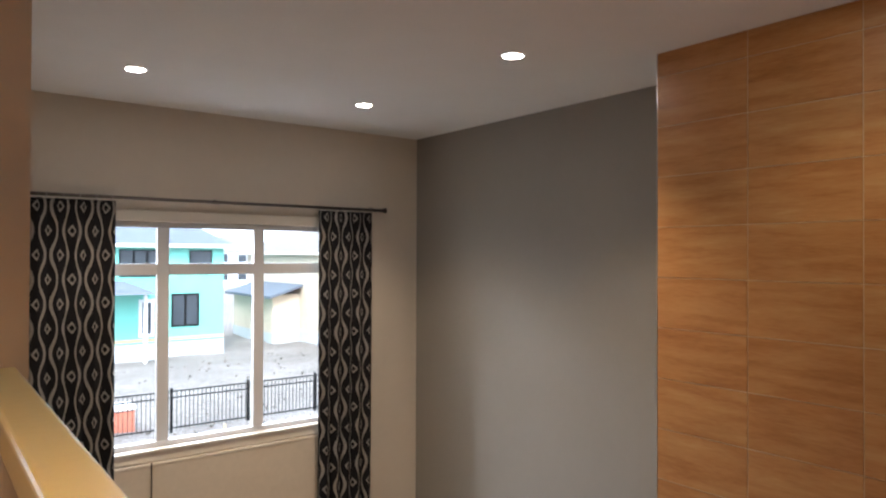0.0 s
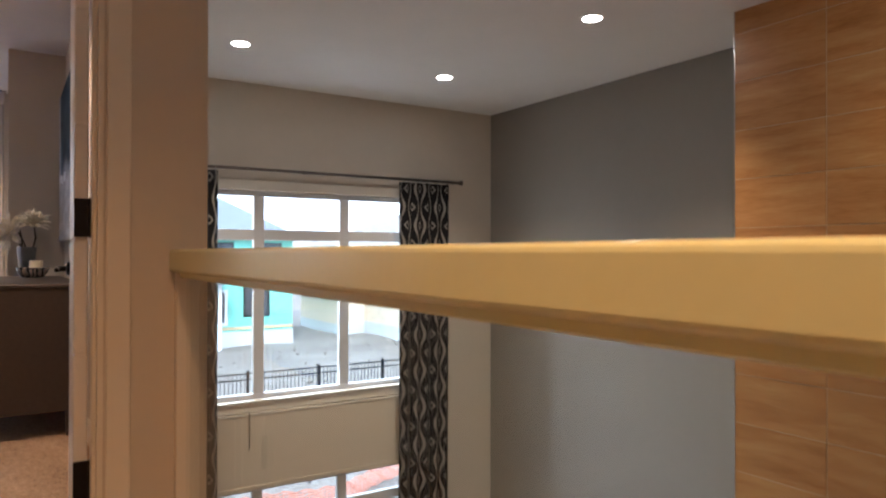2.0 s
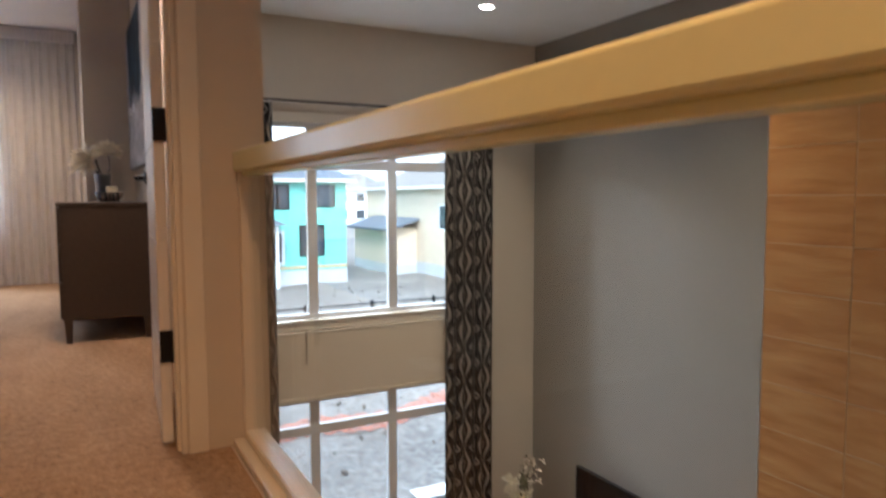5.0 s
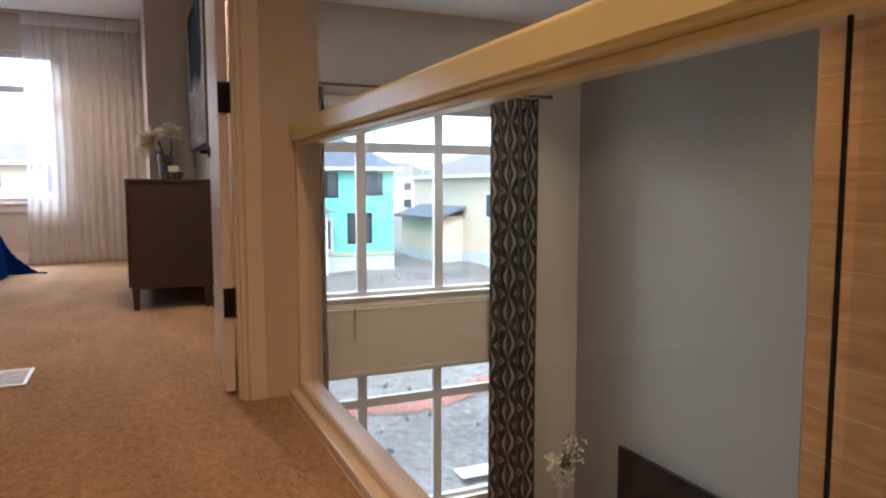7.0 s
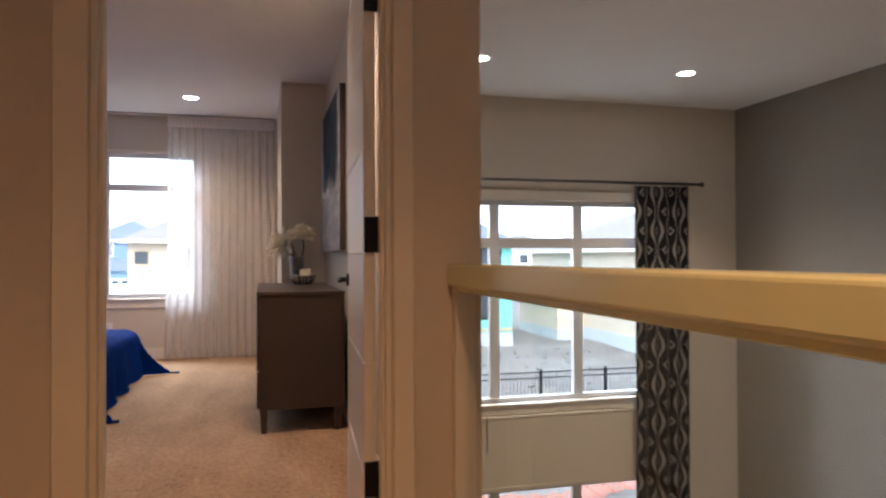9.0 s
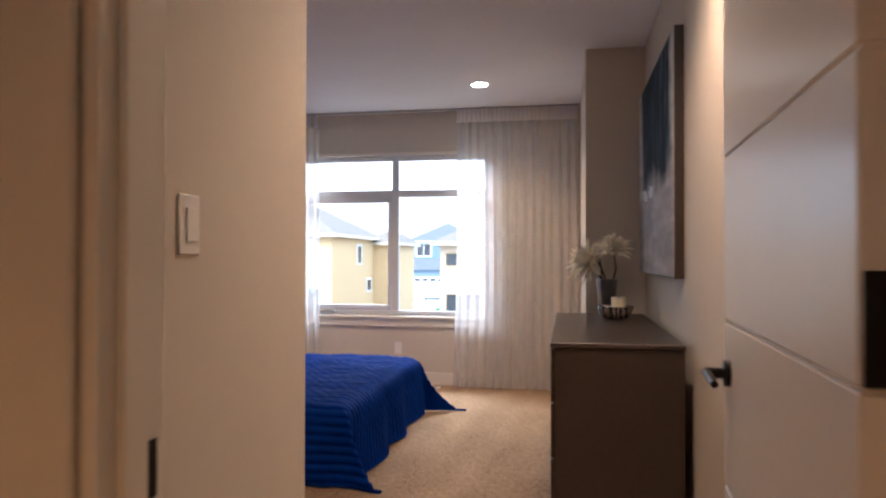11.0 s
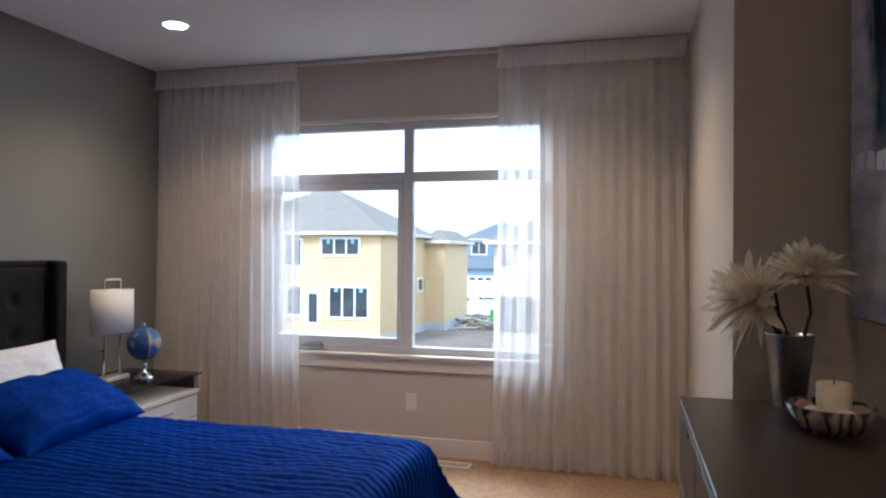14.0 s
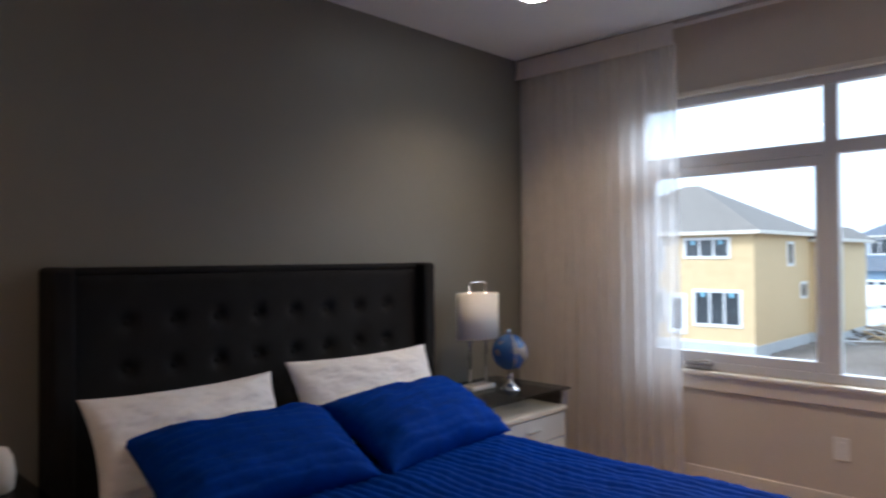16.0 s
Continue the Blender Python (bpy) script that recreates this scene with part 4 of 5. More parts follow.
# ---- bedroom: dresser and what stands on it ----
dr = thing("dresser", "espresso wooden dresser with drawers on tapered legs", "dresser", at=(-0.516, 4.452, 0))
DD, DWD, DH = 0.565, 1.66, 0.909
part("top", boxed(0, DD, 0, DWD, DH - 0.022, DH, 0.003), M["espresso"], dr)
part("body", boxed(0.018, DD - 0.004, 0.008, DWD - 0.008, 0.150, DH - 0.022, 0.002), M["espresso"], dr)
for i in range(3):
    for j in range(3):
        ya, yb = 0.022 + i * 0.540, 0.022 + i * 0.540 + 0.534
        za, zb = 0.162 + j * 0.242, 0.162 + j * 0.242 + 0.236
        d = part("drawer", boxed(0.002, 0.0175, ya, yb, za, zb, 0.003), M["espresso"], dr)
        part("pull", boxed(-0.002, 0.004, (ya + yb) / 2 - 0.09, (ya + yb) / 2 + 0.09, zb - 0.022, zb - 0.006, 0.001), M["black_metal"], d, "slim dark finger pull")
part("rail", boxed(0.035, 0.06, 0.05, DWD - 0.05, 0.115, 0.150), M["espresso"], dr)
for x in (0.022, DD - 0.072):
    for y in (0.012, DWD - 0.062):
        bm = boxed(x, x + 0.05, y, y + 0.05, 0, 0.150, 0.002)
        for v in bm.verts:
            if v.co.z < 0.05:
                v.co.x = x + 0.025 + (v.co.x - x - 0.025) * 0.7
                v.co.y = y + 0.025 + (v.co.y - y - 0.025) * 0.7
        part("leg", bm, M["espresso"], dr)

vz = thing("metal_vase", "tapered galvanised metal vase on the dresser", "vase", at=(-0.188, 6.04, DH), turn=20)
bm = bmesh.new()
def ring_sq(r, z):
    return [bm.verts.new((r * math.copysign(abs(math.cos(a)) ** 0.6, math.cos(a)), r * math.copysign(abs(math.sin(a)) ** 0.6, math.sin(a)), z)) for a in [2 * math.pi * k / 32 for k in range(32)]]
rs = [ring_sq(r, z) for r, z in ((0.037, 0), (0.041, 0.004), (0.062, 0.225), (0.064, 0.230), (0.061, 0.230), (0.055, 0.20), (0.037, 0.03))]
for a, b in zip(rs, rs[1:]):
    for i in range(32):
        bm.faces.new((a[i], a[(i + 1) % 32], b[(i + 1) % 32], b[i]))
bm.faces.new(rs[0][::-1])
bm.faces.new(rs[-1])
part("body", bm, M["galv"], vz, smooth=True)
part("rim", tube(bmesh.new(), [(0.0635 * math.copysign(abs(math.cos(a)) ** 0.6, math.cos(a)), 0.0635 * math.copysign(abs(math.sin(a)) ** 0.6, math.sin(a)), 0.2295) for a in [2 * math.pi * k / 32 for k in range(33)]], 0.0022, n=6), M["steel"], vz, "rolled metal rim", smooth=True)
def spider_petal(bm, centre, d, up, ln, w, rnd):
    """One broad silk petal: narrow at the root, widest past the middle, its pointed tip twisted and curled."""
    side = d.cross(up)
    side = (side if side.length > 0.05 else d.cross(Vector((0.3, 1, 0.1)))).normalized()
    nrm = side.cross(d).normalized()
    bend, twist, sway = rnd.uniform(-0.10, 0.22), rnd.uniform(-0.9, 0.9), rnd.uniform(-0.12, 0.12)
    prev = None
    for f, ws in ((0.02, 0.35), (0.2, 0.62), (0.4, 0.85), (0.58, 1.0), (0.74, 0.9), (0.87, 0.55), (1.0, 0.06)):
        a = twist * max(0.0, f - 0.45) * 1.6
        s2 = side * math.cos(a) + nrm * math.sin(a)
        n2 = nrm * math.cos(a) - side * math.sin(a)
        c = centre + d * ln * f + nrm * ln * bend * f * f + side * ln * sway * math.sin(3.4 * f) + Vector((0, 0, -0.10)) * ln * f ** 3
        row = [bm.verts.new(c - s2 * w * ws + n2 * w * 0.55 * ws), bm.verts.new(c), bm.verts.new(c + s2 * w * ws + n2 * w * 0.55 * ws)]
        if prev:
            for q in range(2):
                bm.faces.new((prev[q], prev[q + 1], row[q + 1], row[q]))
        prev = row


ch = thing("chrysanthemums", "two large cream silk spider chrysanthemums", "flowers", at=(-0.188, 6.04, DH))
rnd = random.Random(4)
for (cx, cy, cz), up, r in (((-0.098, -0.02, 0.340), (-0.88, -0.32, 0.30), 0.190), ((0.046, 0.0, 0.405), (0.0, -0.25, 0.95), 0.168)):
    bloom = part("bloom", lathe(bmesh.new(), [(0.004, -0.022), (0.020, -0.012), (0.026, 0.004), (0.018, 0.02), (0.003, 0.028)], 12, (cx, cy, cz)), M["petal"], ch, "cream curled petals")
    up = Vector(up).normalized()
    s1 = up.cross(Vector((0.2, 0.9, 0.1))).normalized()
    t1 = up.cross(s1)
    for k in range(91):
        lay, i = divmod(k, 13)
        lift = 0.02 + 0.20 * lay + rnd.uniform(-0.10, 0.10)
        a = 2 * math.pi * (i + 0.5 * lay + rnd.uniform(-0.3, 0.3)) / 13
        d = ((math.cos(a) * s1 + math.sin(a) * t1) * math.cos(lift) + up * math.sin(lift)).normalized()
        bm = bmesh.new()
        spider_petal(bm, Vector((cx, cy, cz)), d, up, r * rnd.uniform(0.68, 1.05) * (1 - 0.03 * lay), rnd.uniform(0.012, 0.019), rnd)
        part("petal", bm, M["petal"], bloom, smooth=True)
for pts in (((0.01, 0, 0.06), (-0.02, 0, 0.20), (-0.06, -0.01, 0.275), (-0.098, -0.02, 0.340)), ((0.02, 0, 0.06), (0.040, 0.0, 0.22), (0.060, 0.0, 0.30), (0.046, 0.0, 0.405)), ((-0.01, 0.01, 0.06), (-0.004, 0.0, 0.22), (-0.03, 0.0, 0.29), (-0.058, -0.01, 0.345)), ((-0.015, -0.01, 0.06), (-0.03, -0.01, 0.23), (-0.036, -0.01, 0.31), (-0.045, -0.01, 0.36))):
    part("stem", tube(bmesh.new(), pts, 0.0065, 0.005), M["stem"], ch)

bo = thing("glass_bowl", "shallow swirled smoky glass bowl on the dresser", "bowl", at=(-0.155, 5.72, DH))
part("body", lathe(bmesh.new(), [(0.052, 0), (0.072, 0.005), (0.096, 0.037), (0.111, 0.074), (0.107, 0.075), (0.092, 0.040), (0.069, 0.010), (0.02, 0.009)], 40), M["bowl_glass"], bo, smooth=True)
for i, (x, y, z, r, mm) in enumerate(((-0.050, -0.035, 0.046, 0.031, "ball"), (0.022, -0.060, 0.045, 0.030, "ball"), (0.070, 0.0, 0.048, 0.030, "ballbrown"), (-0.055, 0.04, 0.048, 0.030, "ballbrown"))):
    b = thing("decor_ball", "cream textured decor ball in the bowl" if mm == "ball" else "brown textured decor ball in the bowl", "ball", "decor balls in the bowl", at=(-0.155 + x, 5.72 + y, DH + z))
    bm = bmesh.new()
    bmesh.ops.create_icosphere(bm, subdivisions=3, radius=r)
    part("ball", bm, M[mm], b, smooth=True)
ca = thing("candle", "ivory pillar candle standing in the bowl", "candle", at=(-0.133, 5.77, DH + 0.0095))
part("wax", lathe(bmesh.new(), [(0.041, 0), (0.044, 0.004), (0.044, 0.112), (0.041, 0.117), (0.03, 0.112)], 32), M["wax"], ca, smooth=False)
part("wick", tube(bmesh.new(), [(0, 0, 0.11), (0.001, 0, 0.125)], 0.0015), M["stem"], ca)

cv = thing("canvas_painting", "large abstract canvas in navy, blue and grey", "painting", at=(0.042, 4.75, 1.185))
part("canvas", boxed(0, 0.045, 0, 1.5, 0, 1.17, 0.004, 2), M["painting"], cv)
part("edge", box(box(box(box(bmesh.new(), 0.003, 0.0455, -0.004, 0.0, -0.004, 1.174), 0.003, 0.0455, 1.5, 1.504, -0.004, 1.174), 0.003, 0.0455, 0, 1.5, -0.004, 0.0), 0.003, 0.0455, 0, 1.5, 1.17, 1.174), M["espresso"], cv, "dark wooden edge")

# ---- bed ----
bed = thing("bed", "king bed with black tufted wingback headboard", "bed", at=(X_BED, 6.05, 0))
BT = 0.455


def headboard_panel():
    bm = bmesh.new()
    ny, nz, w, z0, z1 = 120, 70, 1.84, 0.12, 1.30
    tufts = []
    for r, zc in enumerate((1.10, 0.905, 0.71, 0.515)):
        for k in range(8):
            tufts.append((-0.70 + k * 0.2, zc))
    g = []
    for j in range(nz + 1):
        row = []
        z = z0 + (z1 - z0) * j / nz
        for i in range(ny + 1):
            y = -w / 2 + w * i / ny
            d = 0.0
            for ty, tz in tufts:
                r2 = (y - ty) ** 2 + (z - tz) ** 2
                if r2 < 0.02:
                    d += 0.026 * math.exp(-r2 / 0.0009) + 0.008 * math.exp(-r2 / 0.005)
            e = 0.012 * max(0, 1 - (z1 - z) / 0.03) ** 2
            row.append(bm.verts.new((0.115 - d - e, y, z)))
        g.append(row)
    for j in range(nz):
        for i in range(ny):
            bm.faces.new((g[j][i], g[j][i + 1], g[j + 1][i + 1], g[j + 1][i]))
    return bm, tufts


bm, tufts = headboard_panel()
hb = part("headboard", bm, M["headboard"], bed, smooth=True)
part("headboard_frame", boxed(0.012, 0.09, -0.98, 0.98, 0.02, 1.32, 0.02, 3), M["headboard"], bed, smooth=False)
part("headboard_top", boxed(0.012, 0.112, -0.925, 0.925, 1.295, 1.328, 0.012, 3), M["headboard"], bed)
for s in (-1, 1):
    part("wing", boxed(0.012, 0.19, s * 0.92, s * 1.005, 0.02, 1.33, 0.022, 4), M["headboard"], bed, "padded black wing")
for ty, tz in tufts[:16]:
    part("button", lathe(bmesh.new(), [(0.013, -0.006), (0.014, 0), (0.009, 0.006), (0.003, 0.008)], 12, (0.086, ty, tz), pose(0, 0, 0, 0, 90, 0)), M["headboard"], hb)
part("base", boxed(0.12, 2.30, -0.95, 0.95, 0.05, 0.22, 0.01), M["headboard"], bed)
part("mattress", boxed(0.12, 2.30, -0.955, 0.955, 0.22, BT - 0.03, 0.05, 4), M["white_linen"], bed)
for x in (0.25, 2.2):
    for y in (-0.85, 0.85):
        part("foot", boxed(x - 0.03, x + 0.03, y - 0.03, y + 0.03, 0, 0.05), M["espresso"], bed)


def bedspread():
    """Quilted cover: ridges run along the bed, the sides fall to the floor, the foot corners flare."""
    bm = bmesh.new()
    x_foot, half, drop = 2.47, 0.965, BT - 0.012
    nx, ny = 150, 330
    x_len, y_len = 2.10 + drop, 2 * (half + drop)
    xs0 = x_foot - 2.10
    rr = 0.10
    def fold(u, edge):
        """distance along the cloth -> (position outwards, height below the top) round a soft edge"""
        if u <= edge - rr:
            return u, 0.0
        a = (u - (edge - rr)) / rr
        if a < math.pi / 2:
            return edge - rr + rr * math.sin(a), rr * (1 - math.cos(a))
        return edge, rr + (a - math.pi / 2) * rr
    g = []
    for i in range(nx + 1):
        row = []
        u = xs0 + x_len * i / nx
        px, dzx = fold(u, x_foot)
        for j in range(ny + 1):
            v = -y_len / 2 + y_len * j / ny
            s = 1 if v > 0 else -1
            py, dzy = fold(abs(v), half)
            ridge = 0.016 * abs(math.sin(math.pi * (v + 0.012 * noise.noise(Vector((u * 3, v * 3, 8)))) / 0.052)) ** 0.8 * (0.60 + 0.40 * abs(math.sin(math.pi * u / 0.075 + (1.57 if int(v / 0.052 + 100) % 2 else 0))) ** 0.5)
            wob = 0.016 * noise.noise(Vector((u * 2.2, v * 2.2, 0.3))) + 0.012 * noise.noise(Vector((u * 4.5, v * 8, 1.7))) + 0.005 * noise.noise(Vector((u * 11, v * 16, 2.7)))
            if dzx > 0 and dzy > 0:
                # the corner falls as one flared fold
                dz = max(dzx, dzy)
                k = min(dzx, dzy) / drop
                out = 0.34 * k * (dz / drop)
                x, y, z = px + out * (0.9 if s > 0 else 0.5), s * (py + out * 0.15), BT - dz
            else:
                dz = max(dzx, dzy)
                sway = 0.025 * (dz / drop) * math.sin(7 * (u if dzy > dzx else v) + 2 * math.sin(3 * v))
                x, y, z = px + (sway + 0.03 * dz / drop if dzx > dzy else 0), s * (py + (sway + 0.03 * dz / drop if dzy > dzx else 0)), BT - dz
            if dz < 0.01:
                z += ridge + wob
            else:
                if dzx > dzy:
                    x += ridge
                else:
                    y += s * ridge
            row.append(bm.verts.new((x, y, max(z, 0.006 + ridge))))
        g.append(row)
    for i in range(nx):
        for j in range(ny):
            bm.faces.new((g[i][j], g[i + 1][j], g[i + 1][j + 1], g[i][j + 1]))
    hems = [[v.co.copy() for v in line] for line in ([r[0] for r in g], [r[-1] for r in g], g[-1][::2])]
    return bm, hems


bs_ob = thing("bedspread", "royal blue channel-quilted bedspread trailing on the carpet", "bedspread", at=(X_BED, 6.05, 0))
bm, hems = bedspread()
part("cover", bm, M["blue"], bs_ob, smooth=True)
for line in hems:
    part("binding", tube(bmesh.new(), line, 0.006, n=6), M["blue"], bs_ob, "stitched blue edge binding", smooth=True)


def pillow_mesh(w, h, t, seed, ridged=False):
    bm = bmesh.new()
    nu, nv = 64, 64
    sides = []
    for side in (1, -1):
        g = []
        for j in range(nv + 1):
            row = []
            for i in range(nu + 1):
                a, b = 2 * i / nu - 1, 2 * j / nv - 1
                puff = max(0.0, (1 - abs(a) ** 2.6) * (1 - abs(b) ** 2.6)) ** 0.55
                pin = 1 - 0.07 * (1 - b * b) * abs(a) ** 3
                pin2 = 1 - 0.09 * (1 - a * a) * abs(b) ** 3
                wr = 0.020 * noise.noise(Vector((a * 2.6 + seed, b * 2.6, side * 2))) + 0.007 * noise.noise(Vector((a * 5 + seed, b * 6, side))) + 0.005 * noise.noise(Vector((a * 14 + seed, b * 14, side)))
                r = 0.011 * abs(math.sin(b * h / 2 / 0.05 * math.pi)) ** 0.8 if ridged else 0
                row.append(bm.verts.new((a * w / 2 * pin, side * (t / 2 * puff + (wr + r) * min(1, puff * 1.5)), b * h / 2 * pin2)))
            g.append(row)
        for j in range(nv):
            for i in range(nu):
                bm.faces.new((g[j][i], g[j][i + 1], g[j + 1][i + 1], g[j + 1][i]))
    bmesh.ops.remove_doubles(bm, verts=bm.verts, dist=1e-4)
    return bm


def pillow(label, mat, x, y, z, lean, turn, w, h, t, seed, group, ridged=False):
    p = tagged(new("pillow", mesh_of(pillow_mesh(w, h, t, seed, ridged), M[mat], True)), label, "pillow", group)
    # local x runs across the bed, local z up the pillow
    p.matrix_basis = pose(x, y, z) @ pose(0, 0, 0, 0, 0, 90 + turn) @ pose(0, 0, 0, -lean, 0, 0)


pillow("white linen sleeping pillow leaning on the headboard", "white_linen", -3.77, 6.45, 0.69, 26, 0, 0.90, 0.42, 0.17, 1, "white bed pillows")
pillow("white linen sleeping pillow leaning on the headboard", "white_linen", -3.77, 5.53, 0.645, 26, 3, 0.84, 0.44, 0.17, 5, "white bed pillows")
pillow("royal blue quilted sham lying against a white pillow", "blue", -3.50, 6.53, 0.585, 63, 6, 0.90, 0.50, 0.24, 9, "blue quilted shams", True)
pillow("royal blue quilted sham lying against a white pillow", "blue", -3.50, 5.65, 0.58, 64, -2, 0.88, 0.50, 0.24, 13, "blue quilted shams", True)


# ---- nightstands ----
def nightstand(y0):
    n = thing("nightstand", "glass-topped nightstand with limed oak drawer box", "nightstand", "nightstands", at=(-4.085, y0, 0))
    D, Wd = 0.60, 0.74
    part("glass_top", boxed(0, D, 0, Wd, 0.555, 0.567, 0.002), M["smoke"], n, "smoked glass top")
    for x in (0.02, D - 0.045):
        for y in (0.012, Wd - 0.037):
            part("post", boxed(x, x + 0.025, y, y + 0.025, 0, 0.548, 0.002), M["chrome"], n, "polished metal post")
            part("stand_off", lathe(bmesh.new(), [(0.009, 0.548), (0.009, 0.555)], 12, (x + 0.0125, y + 0.0125, 0)), M["chrome"], n)
    part("side_panel", boxed(0.05, D - 0.05, 0.014, 0.032, 0.12, 0.545), M["espresso"], n)
    part("side_panel", boxed(0.05, D - 0.05, Wd - 0.032, Wd - 0.014, 0.12, 0.545), M["espresso"], n)
    part("body", boxed(0.03, D - 0.03, 0.036, Wd - 0.036, 0.12, 0.435, 0.003), M["oakgrey"], n)
    part("shelf", boxed(0.02, D + 0.0, 0.038, Wd - 0.038, 0.435, 0.462, 0.003), M["oakgrey"], n)
    for z0, z1 in ((0.285, 0.428), (0.13, 0.278)):
        d = part("drawer", boxed(D - 0.029, D - 0.010, 0.044, Wd - 0.044, z0, z1, 0.003), M["drawergrey"], n)
        part("pull", boxed(D - 0.010, D + 0.006, Wd / 2 - 0.06, Wd / 2 + 0.06, (z0 + z1) / 2 - 0.006, (z0 + z1) / 2 + 0.006, 0.002), M["chrome"], d)
    return n


def table_lamp(x, y):
    l = thing("table_lamp", "chrome table lamp with ivory oval shade, unlit", "lamp", "bedside lamps", at=(x, y, 0.567), turn=90)
    part("base", boxed(-0.105, 0.105, -0.05, 0.05, 0, 0.028, 0.006, 2), M["marble"], l, "white marble base")
    for s in (-1, 1):
        part("upright", tube(bmesh.new(), [(s * 0.072, 0, 0.028), (s * 0.072, 0, 0.625)], 0.0075, n=12), M["chrome"], l, smooth=True)
    part("handle", tube(bmesh.new(), [(-0.072, 0, 0.62), (-0.070, 0, 0.636), (-0.055, 0, 0.642), (0.055, 0, 0.642), (0.070, 0, 0.636), (0.072, 0, 0.62)], 0.0075, n=10), M["chrome"], l, smooth=True)
    bm = bmesh.new()
    rings = []
    for r, z in ((1.0, 0.305), (1.0, 0.575), (0.98, 0.575), (0.98, 0.305)):
        rings.append([bm.verts.new((0.155 * r * math.cos(a), 0.10 * r * math.sin(a), z)) for a in [2 * math.pi * k / 48 for k in range(48)]])
    for a, b in zip(rings, rings[1:] + rings[:1]):
        for i in range(48):
            bm.faces.new((a[i], a[(i + 1) % 48], b[(i + 1) % 48], b[i]))
    part("shade", bm, M["shade"], l, "ivory fabric shade", smooth=True)
    part("pull_switch", tube(bmesh.new(), [(-0.072, 0.005, 0.19), (-0.072, 0.03, 0.19)], 0.006), M["chrome"], l)


nightstand(7.035)
nightstand(4.23)
table_lamp(-3.86, 7.35)
orn = thing("ceramic_ornament", "small white ceramic ornament on the nightstand", "ornament", at=(-3.84, 4.86, 0.567))
part("body", lathe(bmesh.new(), [(0.034, 0), (0.045, 0.01), (0.05, 0.06), (0.042, 0.12), (0.026, 0.15), (0.012, 0.155)], 24), M["ceramic"], orn, smooth=True)

gl = thing("desk_globe", "small blue desk globe on a chrome stand", "globe", at=(-3.70, 7.455, 0.567))
bm = bmesh.new()
bmesh.ops.create_uvsphere(bm, u_segments=40, v_segments=24, radius=0.108)
o = part("ball", bm, M["globe"], gl, "glossy blue globe", smooth=True)
o.matrix_basis = pose(0, 0, 0.225, 0, 22, 30)
part("foot", lathe(bmesh.new(), [(0.062, 0), (0.060, 0.008), (0.035, 0.030), (0.014, 0.045), (0.012, 0.075), (0.018, 0.09), (0.008, 0.105)], 28), M["chrome"], gl, smooth=True)
part("meridian", tube(bmesh.new(), [(0.118 * math.sin(a) * 0.8, -0.118 * math.sin(a) * 0.6, 0.225 - 0.118 * math.cos(a)) for a in [-0.1 + k * (math.pi + 0.1) / 16 - 0.35 for k in range(17)]], 0.005, n=8), M["chrome"], gl, "chrome meridian arm", smooth=True)
part("finial", lathe(bmesh.new(), [(0.012, 0), (0.014, 0.008), (0.008, 0.022)], 14, (-0.022, 0.016, 0.336)), M["chrome"], gl)


# ---- outdoors: ground ----
def ground():
    bm = bmesh.new()
    xs = list(np.linspace(-60, 60, 121)) + [80, 130, 250, 600, 2000]
    xs = [-2000, -600, -250, -130, -80] + xs
    ys = [-2000, -500, -150, -60, -20] + list(np.linspace(8.6, 70, 90)) + [80, 100, 140, 220, 400, 900, 2500]
    g = []
    for y in ys:
        row = []
        for x in xs:
            z = GROUND
            if 8.5 < y < 75 and abs(x) < 62:
                z += 0.16 * noise.noise(Vector((x * 0.35, y * 0.35, 0))) + 0.10 * noise.noise(Vector((x * 1.1, y * 1.1, 3))) + 0.06 * noise.noise(Vector((x * 2.7, y * 2.7, 5)))
            row.append(bm.verts.new((x, y, z)))
        g.append(row)
    for a, b in zip(g, g[1:]):
        for i in range(len(xs) - 1):
            bm.faces.new((a[i], a[i + 1], b[i + 1], b[i]))
    tagged(part("ground", bm, M["mud"], smooth=True), "churned bare mud of a building site", "ground", kind="structure")


ground()


# ---- outdoors: houses ----
def hip_roof(bm, x0, x1, y0, y1, z, rise, over=0.45):
    x0, x1, y0, y1 = x0 - over, x1 + over, y0 - over, y1 + over
    w, d = x1 - x0, y1 - y0
    k = min(w, d) / 2
    if w > d:
        r = [(x0 + k, (y0 + y1) / 2), (x1 - k, (y0 + y1) / 2)]
    else:
        r = [((x0 + x1) / 2, y0 + k), ((x0 + x1) / 2, y1 - k)]
    b = [bm.verts.new((x, y, z)) for x, y in ((x0, y0), (x1, y0), (x1, y1), (x0, y1))]
    t = [bm.verts.new((x, y, z + rise)) for x, y in r]
    if w > d:
        fs = ((b[0], b[1], t[1], t[0]), (b[1], b[2], t[1]), (b[2], b[3], t[0], t[1]), (b[3], b[0], t[0]))
    else:
        fs = ((b[0], b[1], t[0]), (b[1], b[2], t[1], t[0]), (b[2], b[3], t[1]), (b[3], b[0], t[0], t[1]))
    for f in fs:
        bm.faces.new(f)
    bm.faces.new(b)


